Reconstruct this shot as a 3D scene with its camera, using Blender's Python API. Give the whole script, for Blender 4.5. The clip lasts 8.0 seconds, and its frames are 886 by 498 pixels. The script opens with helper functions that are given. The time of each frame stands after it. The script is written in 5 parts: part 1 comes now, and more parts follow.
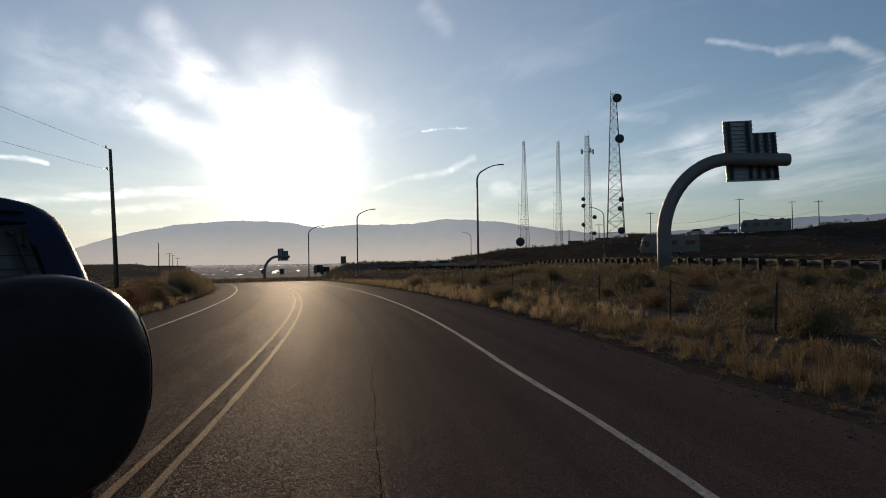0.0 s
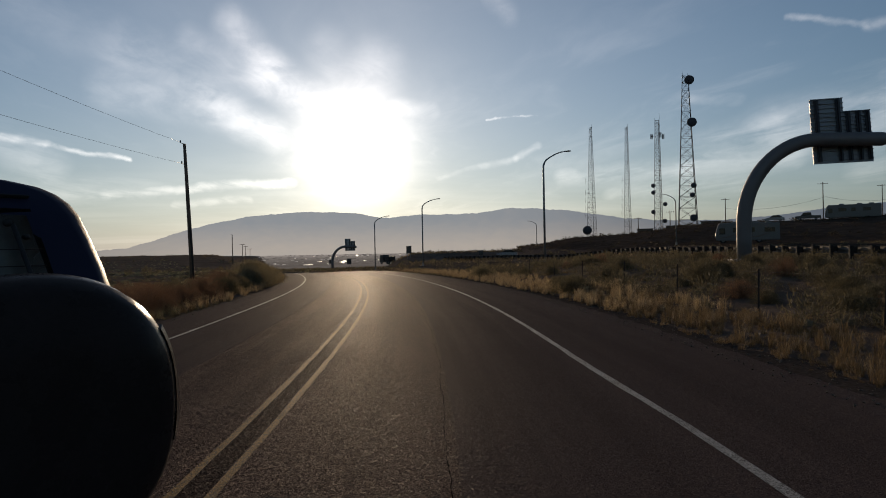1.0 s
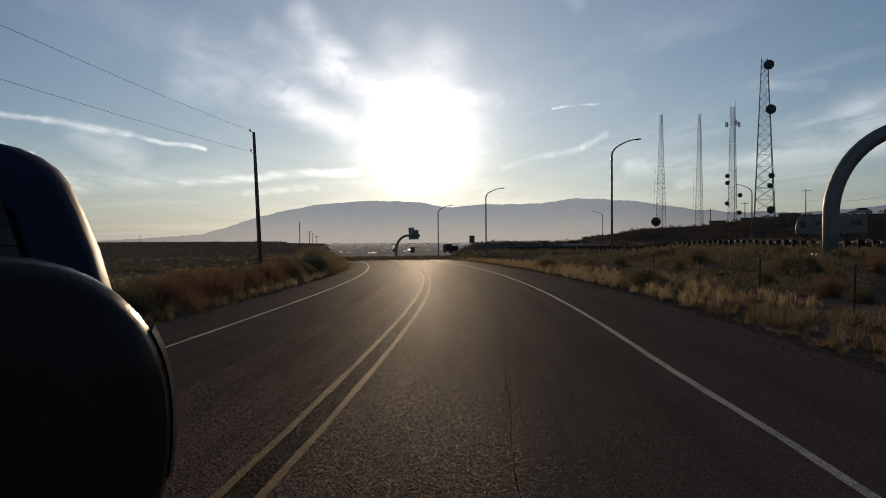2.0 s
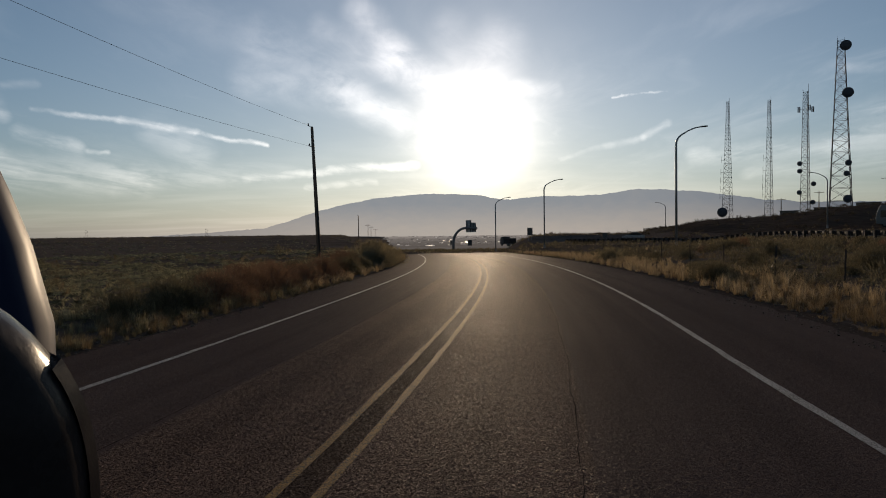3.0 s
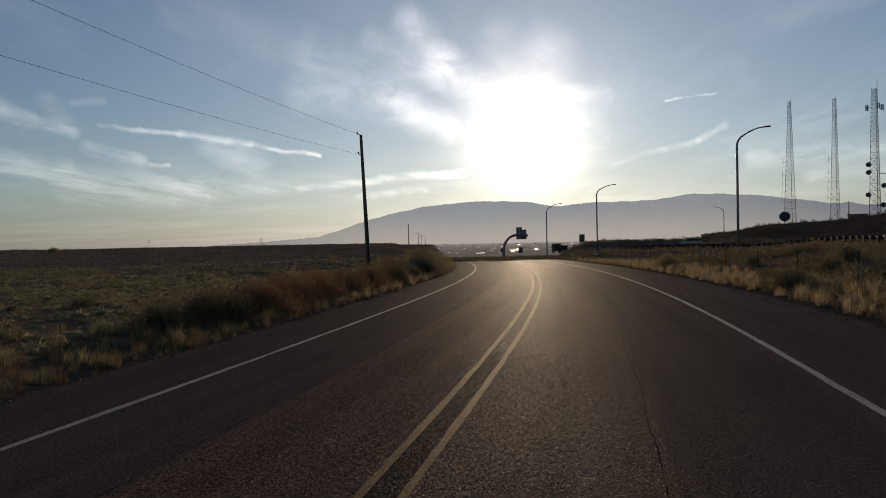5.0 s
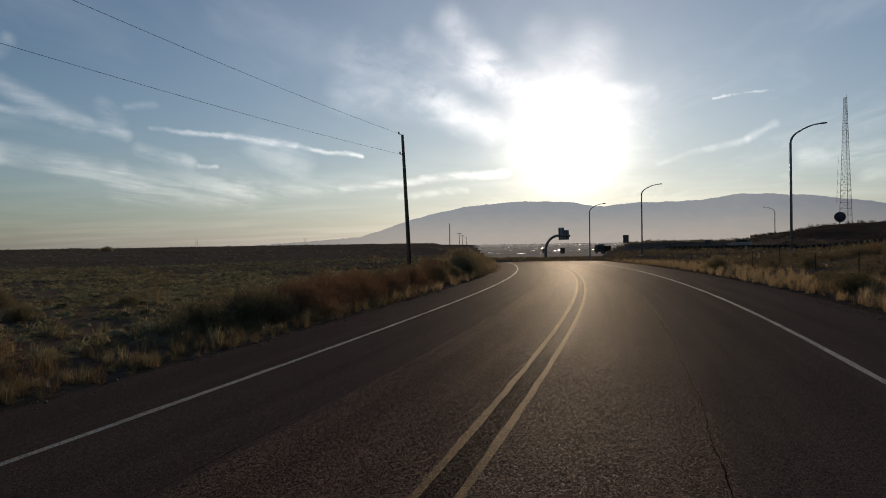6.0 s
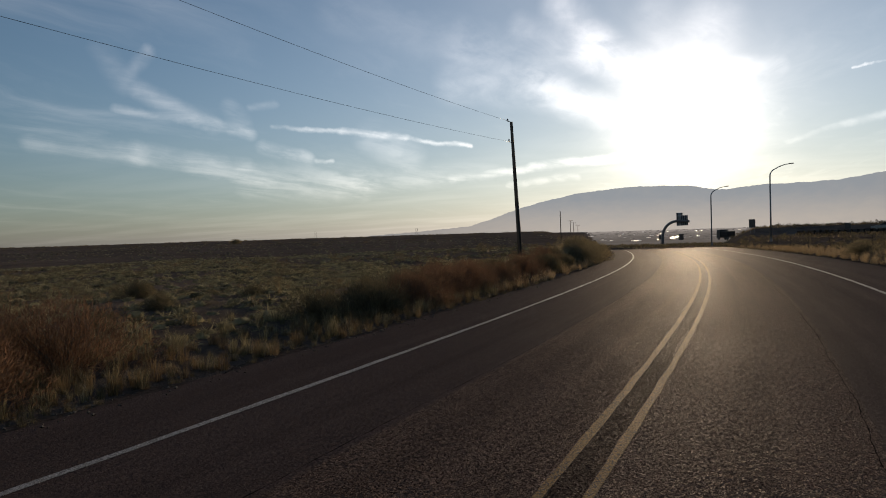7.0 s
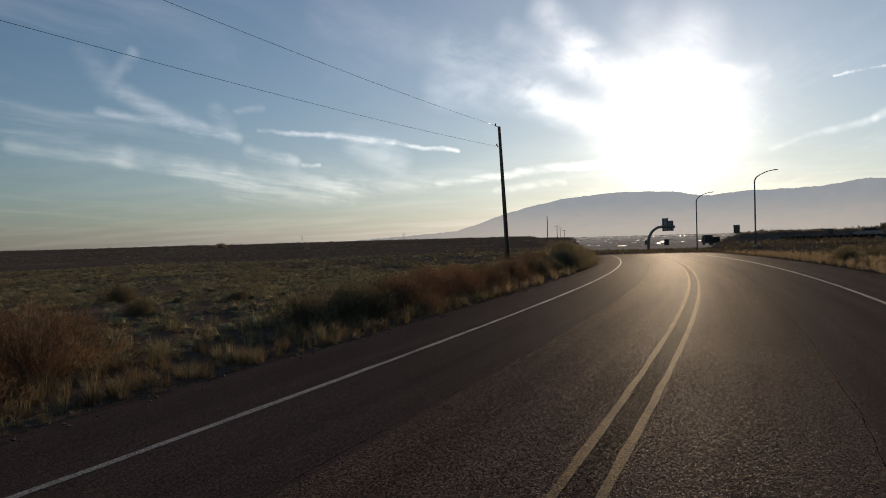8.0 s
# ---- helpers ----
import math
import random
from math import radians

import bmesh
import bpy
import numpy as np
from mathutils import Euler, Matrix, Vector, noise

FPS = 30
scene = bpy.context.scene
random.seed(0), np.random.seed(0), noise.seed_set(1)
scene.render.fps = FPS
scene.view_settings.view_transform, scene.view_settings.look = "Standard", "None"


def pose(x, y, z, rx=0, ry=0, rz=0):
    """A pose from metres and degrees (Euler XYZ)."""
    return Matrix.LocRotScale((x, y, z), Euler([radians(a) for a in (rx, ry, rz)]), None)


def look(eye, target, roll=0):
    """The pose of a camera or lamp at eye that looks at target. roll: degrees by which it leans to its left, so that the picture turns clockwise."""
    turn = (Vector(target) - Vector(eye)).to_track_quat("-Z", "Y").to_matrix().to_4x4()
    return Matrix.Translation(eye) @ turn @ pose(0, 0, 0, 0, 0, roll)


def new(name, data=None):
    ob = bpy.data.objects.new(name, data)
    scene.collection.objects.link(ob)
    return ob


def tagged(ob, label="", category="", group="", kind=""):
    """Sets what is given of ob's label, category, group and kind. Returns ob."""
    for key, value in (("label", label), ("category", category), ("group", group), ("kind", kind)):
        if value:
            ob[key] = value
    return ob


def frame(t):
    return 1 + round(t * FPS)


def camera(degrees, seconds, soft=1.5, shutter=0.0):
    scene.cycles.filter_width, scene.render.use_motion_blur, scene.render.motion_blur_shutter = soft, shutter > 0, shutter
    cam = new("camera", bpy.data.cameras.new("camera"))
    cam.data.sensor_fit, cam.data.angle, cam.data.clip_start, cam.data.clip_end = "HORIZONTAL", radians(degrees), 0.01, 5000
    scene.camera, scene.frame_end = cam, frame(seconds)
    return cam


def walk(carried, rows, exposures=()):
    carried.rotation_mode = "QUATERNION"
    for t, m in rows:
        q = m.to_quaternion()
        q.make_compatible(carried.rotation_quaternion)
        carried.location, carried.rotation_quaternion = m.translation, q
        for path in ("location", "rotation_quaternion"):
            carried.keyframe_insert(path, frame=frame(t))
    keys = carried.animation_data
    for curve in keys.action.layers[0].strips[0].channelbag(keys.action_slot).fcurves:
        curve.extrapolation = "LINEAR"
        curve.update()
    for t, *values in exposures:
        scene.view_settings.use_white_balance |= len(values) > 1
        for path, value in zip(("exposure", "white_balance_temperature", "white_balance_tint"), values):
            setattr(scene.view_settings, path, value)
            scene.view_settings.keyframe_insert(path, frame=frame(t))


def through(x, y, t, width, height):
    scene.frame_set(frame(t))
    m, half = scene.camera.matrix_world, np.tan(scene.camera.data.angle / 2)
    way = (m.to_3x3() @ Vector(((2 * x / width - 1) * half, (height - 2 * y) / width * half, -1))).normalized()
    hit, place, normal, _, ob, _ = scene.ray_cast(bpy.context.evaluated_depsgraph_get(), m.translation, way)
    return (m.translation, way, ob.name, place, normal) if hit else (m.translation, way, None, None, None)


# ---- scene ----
cam = camera(68.92, 8.0, soft=1.0)
PATH = [
    (0, look((0.355, -1.674, 1.529), (0.8093, 0.2732, 1.5612), -0.81)),
    (0.5, look((0.341, -1.403, 1.535), (0.7299, 0.5592, 1.5456), -0.84)),
    (0.8, look((0.371, -1.242, 1.538), (0.6908, 0.7321, 1.5366), -0.95)),
    (1, look((0.392, -1.135, 1.539), (0.6488, 0.8481, 1.5416), -1.12)),
    (1.5, look((0.402, -0.885, 1.525), (0.5165, 1.1116, 1.5125), -0.78)),
    (1.7, look((0.405, -0.780, 1.523), (0.4954, 1.2179, 1.5047), -0.57)),
    (2.8, look((0.420, -0.202, 1.515), (0.3521, 1.7962, 1.4682), -0.54)),
    (3, look((0.423, -0.097, 1.513), (0.3075, 1.8991, 1.4649), -0.66)),
    (3.5, look((0.385, 0.137, 1.520), (0.2426, 2.1314, 1.4732), -0.48)),
    (4, look((0.397, 0.348, 1.519), (0.2323, 2.3410, 1.4727), -0.63)),
    (4.5, look((0.378, 0.556, 1.517), (0.1488, 2.5427, 1.4840), -0.96)),
    (4.7, look((0.369, 0.635, 1.516), (0.1157, 2.6187, 1.4891), -1.06)),
    (5.8, look((0.301, 1.020, 1.512), (-0.0116, 2.9951, 1.4935), -0.62)),
    (6, look((0.285, 1.080, 1.511), (-0.1098, 3.0404, 1.4917), -0.92)),
    (6.2, look((0.269, 1.137, 1.511), (-0.2404, 3.0707, 1.4845), -1.42)),
    (6.5, look((0.243, 1.216, 1.510), (-0.4118, 3.1052, 1.4649), -1.73)),
    (6.8, look((0.216, 1.287, 1.509), (-0.4997, 3.1545, 1.4611), -1.92)),
    (7, look((0.196, 1.330, 1.508), (-0.5253, 3.1952, 1.4620), -1.80)),
    (7.5, look((0.143, 1.421, 1.506), (-0.5624, 3.2922, 1.4687), -1.69)),
    (8, look((0.084, 1.487, 1.504), (-0.5987, 3.3661, 1.4714), -1.64)),
]
# the picture brightens a little at both ends of the walk
walk(cam, PATH, [(0.0, 0.28, 7020, 16), (0.5, 0.09, 7020, 16), (1.0, 0.0, 7020, 16), (6.0, 0.0, 7020, 16), (7.0, 0.18, 7020, 16), (8.0, 0.18, 7020, 16)])

# ---- world: low sun in a blue sky with thin cirrus ----
SUN_AZ, SUN_EL = radians(-0.3), radians(9.0)          # azimuth from +y to the right
SUN = Vector((math.sin(SUN_AZ) * math.cos(SUN_EL), math.cos(SUN_AZ) * math.cos(SUN_EL), math.sin(SUN_EL)))
scene.view_settings.exposure = 0.0


class Nodes:
    """A short way to write node trees."""

    def __init__(self, tree):
        self.tree = tree
        tree.nodes.clear()

    def add(self, kind, *ins, op=""):
        n = self.tree.nodes.new(kind)
        if op:
            n.operation = op
        for i, v in enumerate(ins):
            self.put(n.inputs[i], v)
        return n

    def put(self, socket, v):
        if v is None:
            return
        if isinstance(v, bpy.types.NodeSocket):
            self.tree.links.new(v, socket)
        elif isinstance(v, bpy.types.Node):
            self.tree.links.new(v.outputs[0], socket)
        else:
            socket.default_value = v

    def math(self, op, a, b=0.0, c=0.0, clamp=False):
        n = self.add("ShaderNodeMath", a, b, c, op=op)
        n.use_clamp = clamp
        return n.outputs[0]

    def vec(self, op, a, b=(0, 0, 0), scale=None):
        n = self.add("ShaderNodeVectorMath", a, b, op=op)
        if scale is not None:
            self.put(n.inputs["Scale"], scale)
        return n.outputs["Value"] if op in ("DOT_PRODUCT", "LENGTH", "DISTANCE") else n.outputs[0]

    def mix(self, f, a, b, blend="MIX"):
        n = self.add("ShaderNodeMix")
        n.data_type, n.blend_type = "RGBA", blend
        self.put(n.inputs[0], f)
        self.put(n.inputs[6], a)
        self.put(n.inputs[7], b)
        return n.outputs[2]

    def noise(self, vector, scale, detail=4.0, rough=0.55, distort=0.0):
        n = self.add("ShaderNodeTexNoise")
        for key, v in (("Vector", vector), ("Scale", scale), ("Detail", detail), ("Roughness", rough), ("Distortion", distort)):
            self.put(n.inputs[key], v)
        return n.outputs[0]

    def voronoi(self, vector, scale, feature="F1", out=0):
        n = self.add("ShaderNodeTexVoronoi")
        n.feature = feature
        self.put(n.inputs["Vector"], vector)
        self.put(n.inputs["Scale"], scale)
        return n.outputs[out]

    def span(self, v, a, b, lo=0.0, hi=1.0):
        if a > b:
            a, b, lo, hi = b, a, hi, lo
        n = self.add("ShaderNodeMapRange", v, a, b, lo, hi)
        n.interpolation_type = "SMOOTHSTEP"
        return n.outputs[0]

    def ramp(self, f, *stops):
        n = self.add("ShaderNodeValToRGB", f)
        e = n.color_ramp.elements
        while len(e) < len(stops):
            e.new(0.5)
        for el, (p, c) in zip(e, stops):
            el.position, el.color = p, (*c, 1.0)
        return n.outputs[0]


def build_world():
    world = bpy.data.worlds.new("sky")
    world.use_nodes = True
    scene.world = world
    g = Nodes(world.node_tree)
    way = g.add("ShaderNodeTexCoord").outputs["Generated"]
    sky = g.add("ShaderNodeTexSky")
    sky.sky_type, sky.sun_disc, sky.sun_elevation, sky.sun_rotation = "NISHITA", False, SUN_EL, SUN_AZ
    sky.altitude, sky.air_density, sky.dust_density, sky.ozone_density = 1600.0, 1.0, 0.3, 2.0
    split = g.add("ShaderNodeSeparateXYZ", way)
    up = g.math("MAXIMUM", split.outputs[2], 0.0)
    # the cloud deck: a plane high above, seen in perspective
    lift = g.math("ADD", up, 0.06)
    px, py = g.math("DIVIDE", split.outputs[0], lift), g.math("DIVIDE", split.outputs[1], lift)
    deck = g.add("ShaderNodeCombineXYZ", px, py, 0.0).outputs[0]
    warp = g.add("ShaderNodeTexNoise", deck)
    warp.inputs["Scale"].default_value, warp.inputs["Detail"].default_value = 0.7, 3.0
    bent = g.vec("ADD", deck, g.vec("SCALE", g.vec("SUBTRACT", warp.outputs["Color"], (0.5, 0.5, 0.5)), scale=1.1))
    streaky = g.vec("MULTIPLY", bent, (1.0, 0.24, 1.0))
    wisps = g.noise(streaky, 1.15, 9.0, 0.62)
    patches = g.noise(g.vec("ADD", deck, (3.7, 1.9, 0.0)), 0.33, 3.0, 0.5)
    cirrus = g.math("MULTIPLY", g.math("MULTIPLY", g.span(wisps, 0.46, 0.80), g.span(patches, 0.34, 0.66)), g.span(up, 0.0, 0.16, 0.12, 0.50))
    low = g.span(up, 0.20, 0.03)
    veil = g.math("MULTIPLY", g.span(g.noise(g.vec("MULTIPLY", deck, (0.35, 0.7, 1.0)), 1.0, 6.0, 0.55), 0.40, 0.70), g.math("MULTIPLY", low, 0.13))
    # thin long clouds and a contrail, drawn out into fibres that run away from the sun
    azim = g.math("ARCTAN2", split.outputs[0], split.outputs[1])
    elev = g.math("ARCSINE", split.outputs[2])
    flat = g.add("ShaderNodeCombineXYZ", azim, elev, 0.0).outputs[0]
    ripple = g.add("ShaderNodeTexNoise", flat)
    ripple.inputs["Scale"].default_value, ripple.inputs["Detail"].default_value = 13.0, 7.0
    ripple.inputs["Roughness"].default_value = 0.62
    shake = g.vec("SCALE", g.vec("SUBTRACT", ripple.outputs["Color"], (0.5, 0.5, 0.5)), scale=0.022)
    sky_xy = g.vec("ADD", flat, shake)
    fibre = g.noise(g.vec("MULTIPLY", bent, (1.0, 0.10, 1.0)), 3.0, 7.0, 0.60)
    fleck = g.noise(g.vec("MULTIPLY", sky_xy, (0.45, 1.0, 1.0)), 34.0, 6.0, 0.60)
    body = g.math("ADD", g.math("MULTIPLY", g.span(fibre, 0.28, 0.72), 0.75), g.math("MULTIPLY", g.span(fleck, 0.28, 0.72), 0.40))
    streaks = 0.0
    for az0, el0, az1, el1, half, power in CONTRAIL + LEFT_WISPS + LEFT_BANDS + SUN_FAN + RIGHT_STREAKS + RIGHT_BANDS:
        ax, ay, bx, by = (radians(v) for v in (az0, el0, az1, el1))
        d = Vector((bx - ax, by - ay, 0))
        rel = g.vec("SUBTRACT", sky_xy, (ax, ay, 0))
        k = g.math("DIVIDE", g.vec("DOT_PRODUCT", rel, tuple(d)), d.length_squared, clamp=True)
        off = g.vec("LENGTH", g.vec("SUBTRACT", rel, g.vec("SCALE", tuple(d), scale=k)))
        one = g.math("MULTIPLY", g.span(off, radians(half * 1.7), 0.0), power)
        streaks = g.math("SUBTRACT", g.math("ADD", streaks, one), g.math("MULTIPLY", streaks, one))
    streaks = g.math("MULTIPLY", streaks, body)
    cover = g.math("MAXIMUM", g.math("MAXIMUM", cirrus, veil), streaks)
    # towards the sun the thin cloud scatters far more light
    near = g.math("MAXIMUM", g.vec("DOT_PRODUCT", way, tuple(SUN)), 0.0)
    wide, glow, core = g.math("POWER", near, 7.5), g.math("POWER", near, 60.0), g.math("POWER", near, 420.0)
    thin = g.span(wisps, 0.30, 0.70, 0.45, 1.25)
    # forward scattering: thin cloud and dust shine on the sun's side of the sky
    phase = g.math("POWER", g.math("ADD", 0.5, g.math("MULTIPLY", g.vec("DOT_PRODUCT", way, tuple(SUN)), 0.5)), 2.0)
    dust = g.math("ADD", g.math("MULTIPLY", g.math("POWER", phase, 2.5), 0.75), 0.25)
    phase = g.math("ADD", g.math("MULTIPLY", phase, 0.8), 0.2)
    lit = g.math("ADD", g.math("ADD", g.math("MULTIPLY", wide, CLOUD_WIDE), g.math("MULTIPLY", glow, CLOUD_NEAR)), g.math("MULTIPLY", phase, CLOUD_FAR))
    cloud = g.vec("SCALE", CLOUD_COLOUR, scale=g.math("MULTIPLY", cover, lit))
    aureole = g.math("ADD", g.math("MULTIPLY", wide, HALO_VEIL), g.math("ADD", g.math("MULTIPLY", g.math("MULTIPLY", glow, HALO_WIDE), thin), g.math("MULTIPLY", core, HALO_CORE)))
    halo = g.vec("SCALE", HALO_COLOUR, scale=aureole)
    # dusty air near the horizon
    thick = g.math("POWER", 2.718, g.math("MULTIPLY", up, -11.0))
    haze = g.vec("ADD", g.vec("SCALE", HAZE_COLOUR, scale=g.math("MULTIPLY", thick, g.math("MULTIPLY", wide, HAZE_NEAR))),
                 g.vec("SCALE", HAZE_COOL, scale=g.math("MULTIPLY", thick, g.math("MULTIPLY", dust, HAZE_FAR))))
    clear = g.math("SUBTRACT", 1.0, g.math("MULTIPLY", g.math("POWER", 2.718, g.math("MULTIPLY", up, -8.0)), 0.88))
    base = g.vec("MULTIPLY", g.vec("SCALE", sky.outputs[0], scale=g.math("MULTIPLY", clear, SKY_STRENGTH)), SKY_TINT)
    total = g.vec("ADD", g.vec("ADD", base, haze), g.vec("ADD", cloud, halo))
    back = g.add("ShaderNodeBackground", total, 1.0)
    g.add("ShaderNodeOutputWorld", back)


# clouds: azimuth and elevation at both ends, half width, strength
CONTRAIL = ((-35.5, 9.6, -29.9, 9.1, 0.186, 0.75), (-29.9, 9.1, -24, 8.6, 0.26, 1), (-24, 8.6, -18.5, 7.6, 0.174, 0.9))
LEFT_WISPS = ((-47.7, 10.5, -41.7, 9.9, 0.375, 0.52), (-45.9, 12.2, -40.4, 9.5, 0.675, 0.57), (-41.7, 9.9, -37.3, 8.9, 0.45, 0.57), (-48.3, 14.9, -46.9, 12.7, 0.825, 0.33), (-45, 15.1, -46.9, 12.9, 0.45, 0.38), (-37.3, 11, -35.4, 11.5, 0.3, 0.22), (-39, 11, -37.8, 9.7, 0.6, 0.43), (-36.3, 7.8, -32.6, 6.8, 0.525, 0.52), (-31.9, 6.6, -30.5, 6.4, 0.188, 0.57))
LEFT_BANDS = ((-53.3, 7.8, -45.9, 7.1, 0.7, 0.5), (-45.9, 7.1, -37.9, 5.9, 0.8, 0.5), (-41.8, 6.3, -36.6, 4.8, 0.9, 0.45), (-37.5, 5, -28.1, 4.6, 1.3, 0.5), (-30, 4.4, -20.1, 5.2, 0.9, 0.35), (-20.1, 4.9, -13.1, 5.6, 0.35, 0.6), (-13.1, 5.6, -5.8, 5.9, 0.35, 0.7), (-15.1, 4.2, -9.2, 4.6, 0.3, 0.4), (-27, 8.4, -24.1, 6.9, 1.4, 0.35))
SUN_FAN = ((-19.9, 12.9, -12.9, 12.4, 1.41, 0.31), (-12.9, 12.4, -7.1, 10.1, 1.28, 0.55), (-18.3, 16, -11.4, 13.4, 1.92, 0.27), (-29.5, 19.2, -18.3, 16, 2.05, 0.15), (-10.3, 18.7, -7.5, 15.4, 1.41, 0.37), (-7.5, 15.4, -4.7, 13.3, 1.54, 0.55), (-13.8, 17.4, -8, 14.2, 1.03, 0.21), (1.9, 15.9, -0.6, 13.4, 2.05, 0.27), (3.4, 12.6, 6.7, 12.3, 0.64, 0.46), (-2.7, 17.4, -2.4, 14.2, 1.54, 0.15))
RIGHT_STREAKS = ((11.4, 11.2, 12.8, 11.4, 0.096, 0.85), (12.3, 11.4, 15.8, 11.4, 0.096, 0.68), (7, 6.4, 11.3, 7.3, 0.24, 0.21), (11, 7.3, 14, 7.8, 0.27, 0.26), (14, 7.8, 16, 8.9, 0.27, 0.32), (35.8, 17.1, 41, 15.6, 0.21, 0.59), (41, 15.6, 45.5, 15.4, 0.36, 0.51), (44.8, 15.7, 47.9, 13.7, 0.39, 0.64), (47.6, 13.9, 45.7, 12.4, 0.42, 0.42), (45.7, 12.4, 41.7, 12.1, 0.36, 0.17))
RIGHT_BANDS = ((28.6, 12, 32.2, 11.5, 0.4, 0.4), (29.2, 7.8, 34.6, 9.1, 1.2, 0.45), (34.6, 9.1, 42.8, 9.9, 1.7, 0.65), (42.8, 9.9, 47.8, 11.6, 2, 0.75), (18, 6.1, 28.2, 6.4, 0.8, 0.45), (28.2, 6.4, 35.9, 6.8, 1, 0.45), (40.8, 5.4, 47.7, 6.3, 1.4, 0.38), (36, 7.5, 47, 8.6, 1.2, 0.38), (22, 4.6, 33, 4.9, 0.6, 0.3), (12.2, 21.4, 13.7, 19.8, 0.8, 0.3))
SKY_STRENGTH, SKY_TINT = 0.081, (0.885, 1.0, 1.005)
CLOUD_NEAR, CLOUD_WIDE, CLOUD_FAR, CLOUD_COLOUR = 0.36, 0.36, 0.41, (1.0, 0.97, 0.92)
HALO_VEIL, HALO_WIDE, HALO_CORE, HALO_COLOUR = 0.13, 0.19, 1.5, (1.0, 0.94, 0.85)
HAZE_NEAR, HAZE_FAR, HAZE_COLOUR, HAZE_COOL = 0.26, 0.23, (1.0, 0.90, 0.79), (0.93, 0.975, 1.04)
build_world()

sun = new("sun", bpy.data.lights.new("sun", "SUN"))
sun.data.energy, sun.data.angle, sun.data.color = 2.4, radians(0.55), (1.0, 0.80, 0.55)
sun.matrix_world = look(SUN * 100, (0, 0, 0))


# ---- materials ----
def material(name, build):
    m = bpy.data.materials.new(name)
    m.use_nodes = True
    g = Nodes(m.node_tree)
    p = g.add("ShaderNodeBsdfPrincipled")
    out = g.add("ShaderNodeOutputMaterial", p)
    build(g, p, out)
    return m


def plain(name, colour, rough=0.6, metal=0.0, vary=0.25, scale=6.0, bump=0.15, coat=0.0, space="Object", spec=0.5):
    """A surface with stains at two scales and fine relief."""

    def build(g, p, out):
        at = g.add("ShaderNodeTexCoord").outputs[space]
        big, fine = g.noise(at, scale, 5.0, 0.6), g.noise(at, scale * 14, 3.0, 0.6)
        f = g.math("ADD", g.math("MULTIPLY", big, 0.65), g.math("MULTIPLY", fine, 0.35))
        dark, light = tuple(c * (1 - vary) for c in colour), tuple(min(1, c * (1 + vary)) for c in colour)
        g.put(p.inputs["Base Color"], g.ramp(f, (0.3, dark), (0.7, light)))
        g.put(p.inputs["Roughness"], g.span(big, 0.3, 0.7, max(0.02, rough - 0.12), min(1, rough + 0.12)))
        p.inputs["Metallic"].default_value = metal
        p.inputs["Coat Weight"].default_value = coat
        p.inputs["Specular IOR Level"].default_value = spec
        if bump:
            b = g.add("ShaderNodeBump", bump, 0.01)
            g.put(b.inputs["Height"], fine)
            g.put(p.inputs["Normal"], b)

    return material(name, build)


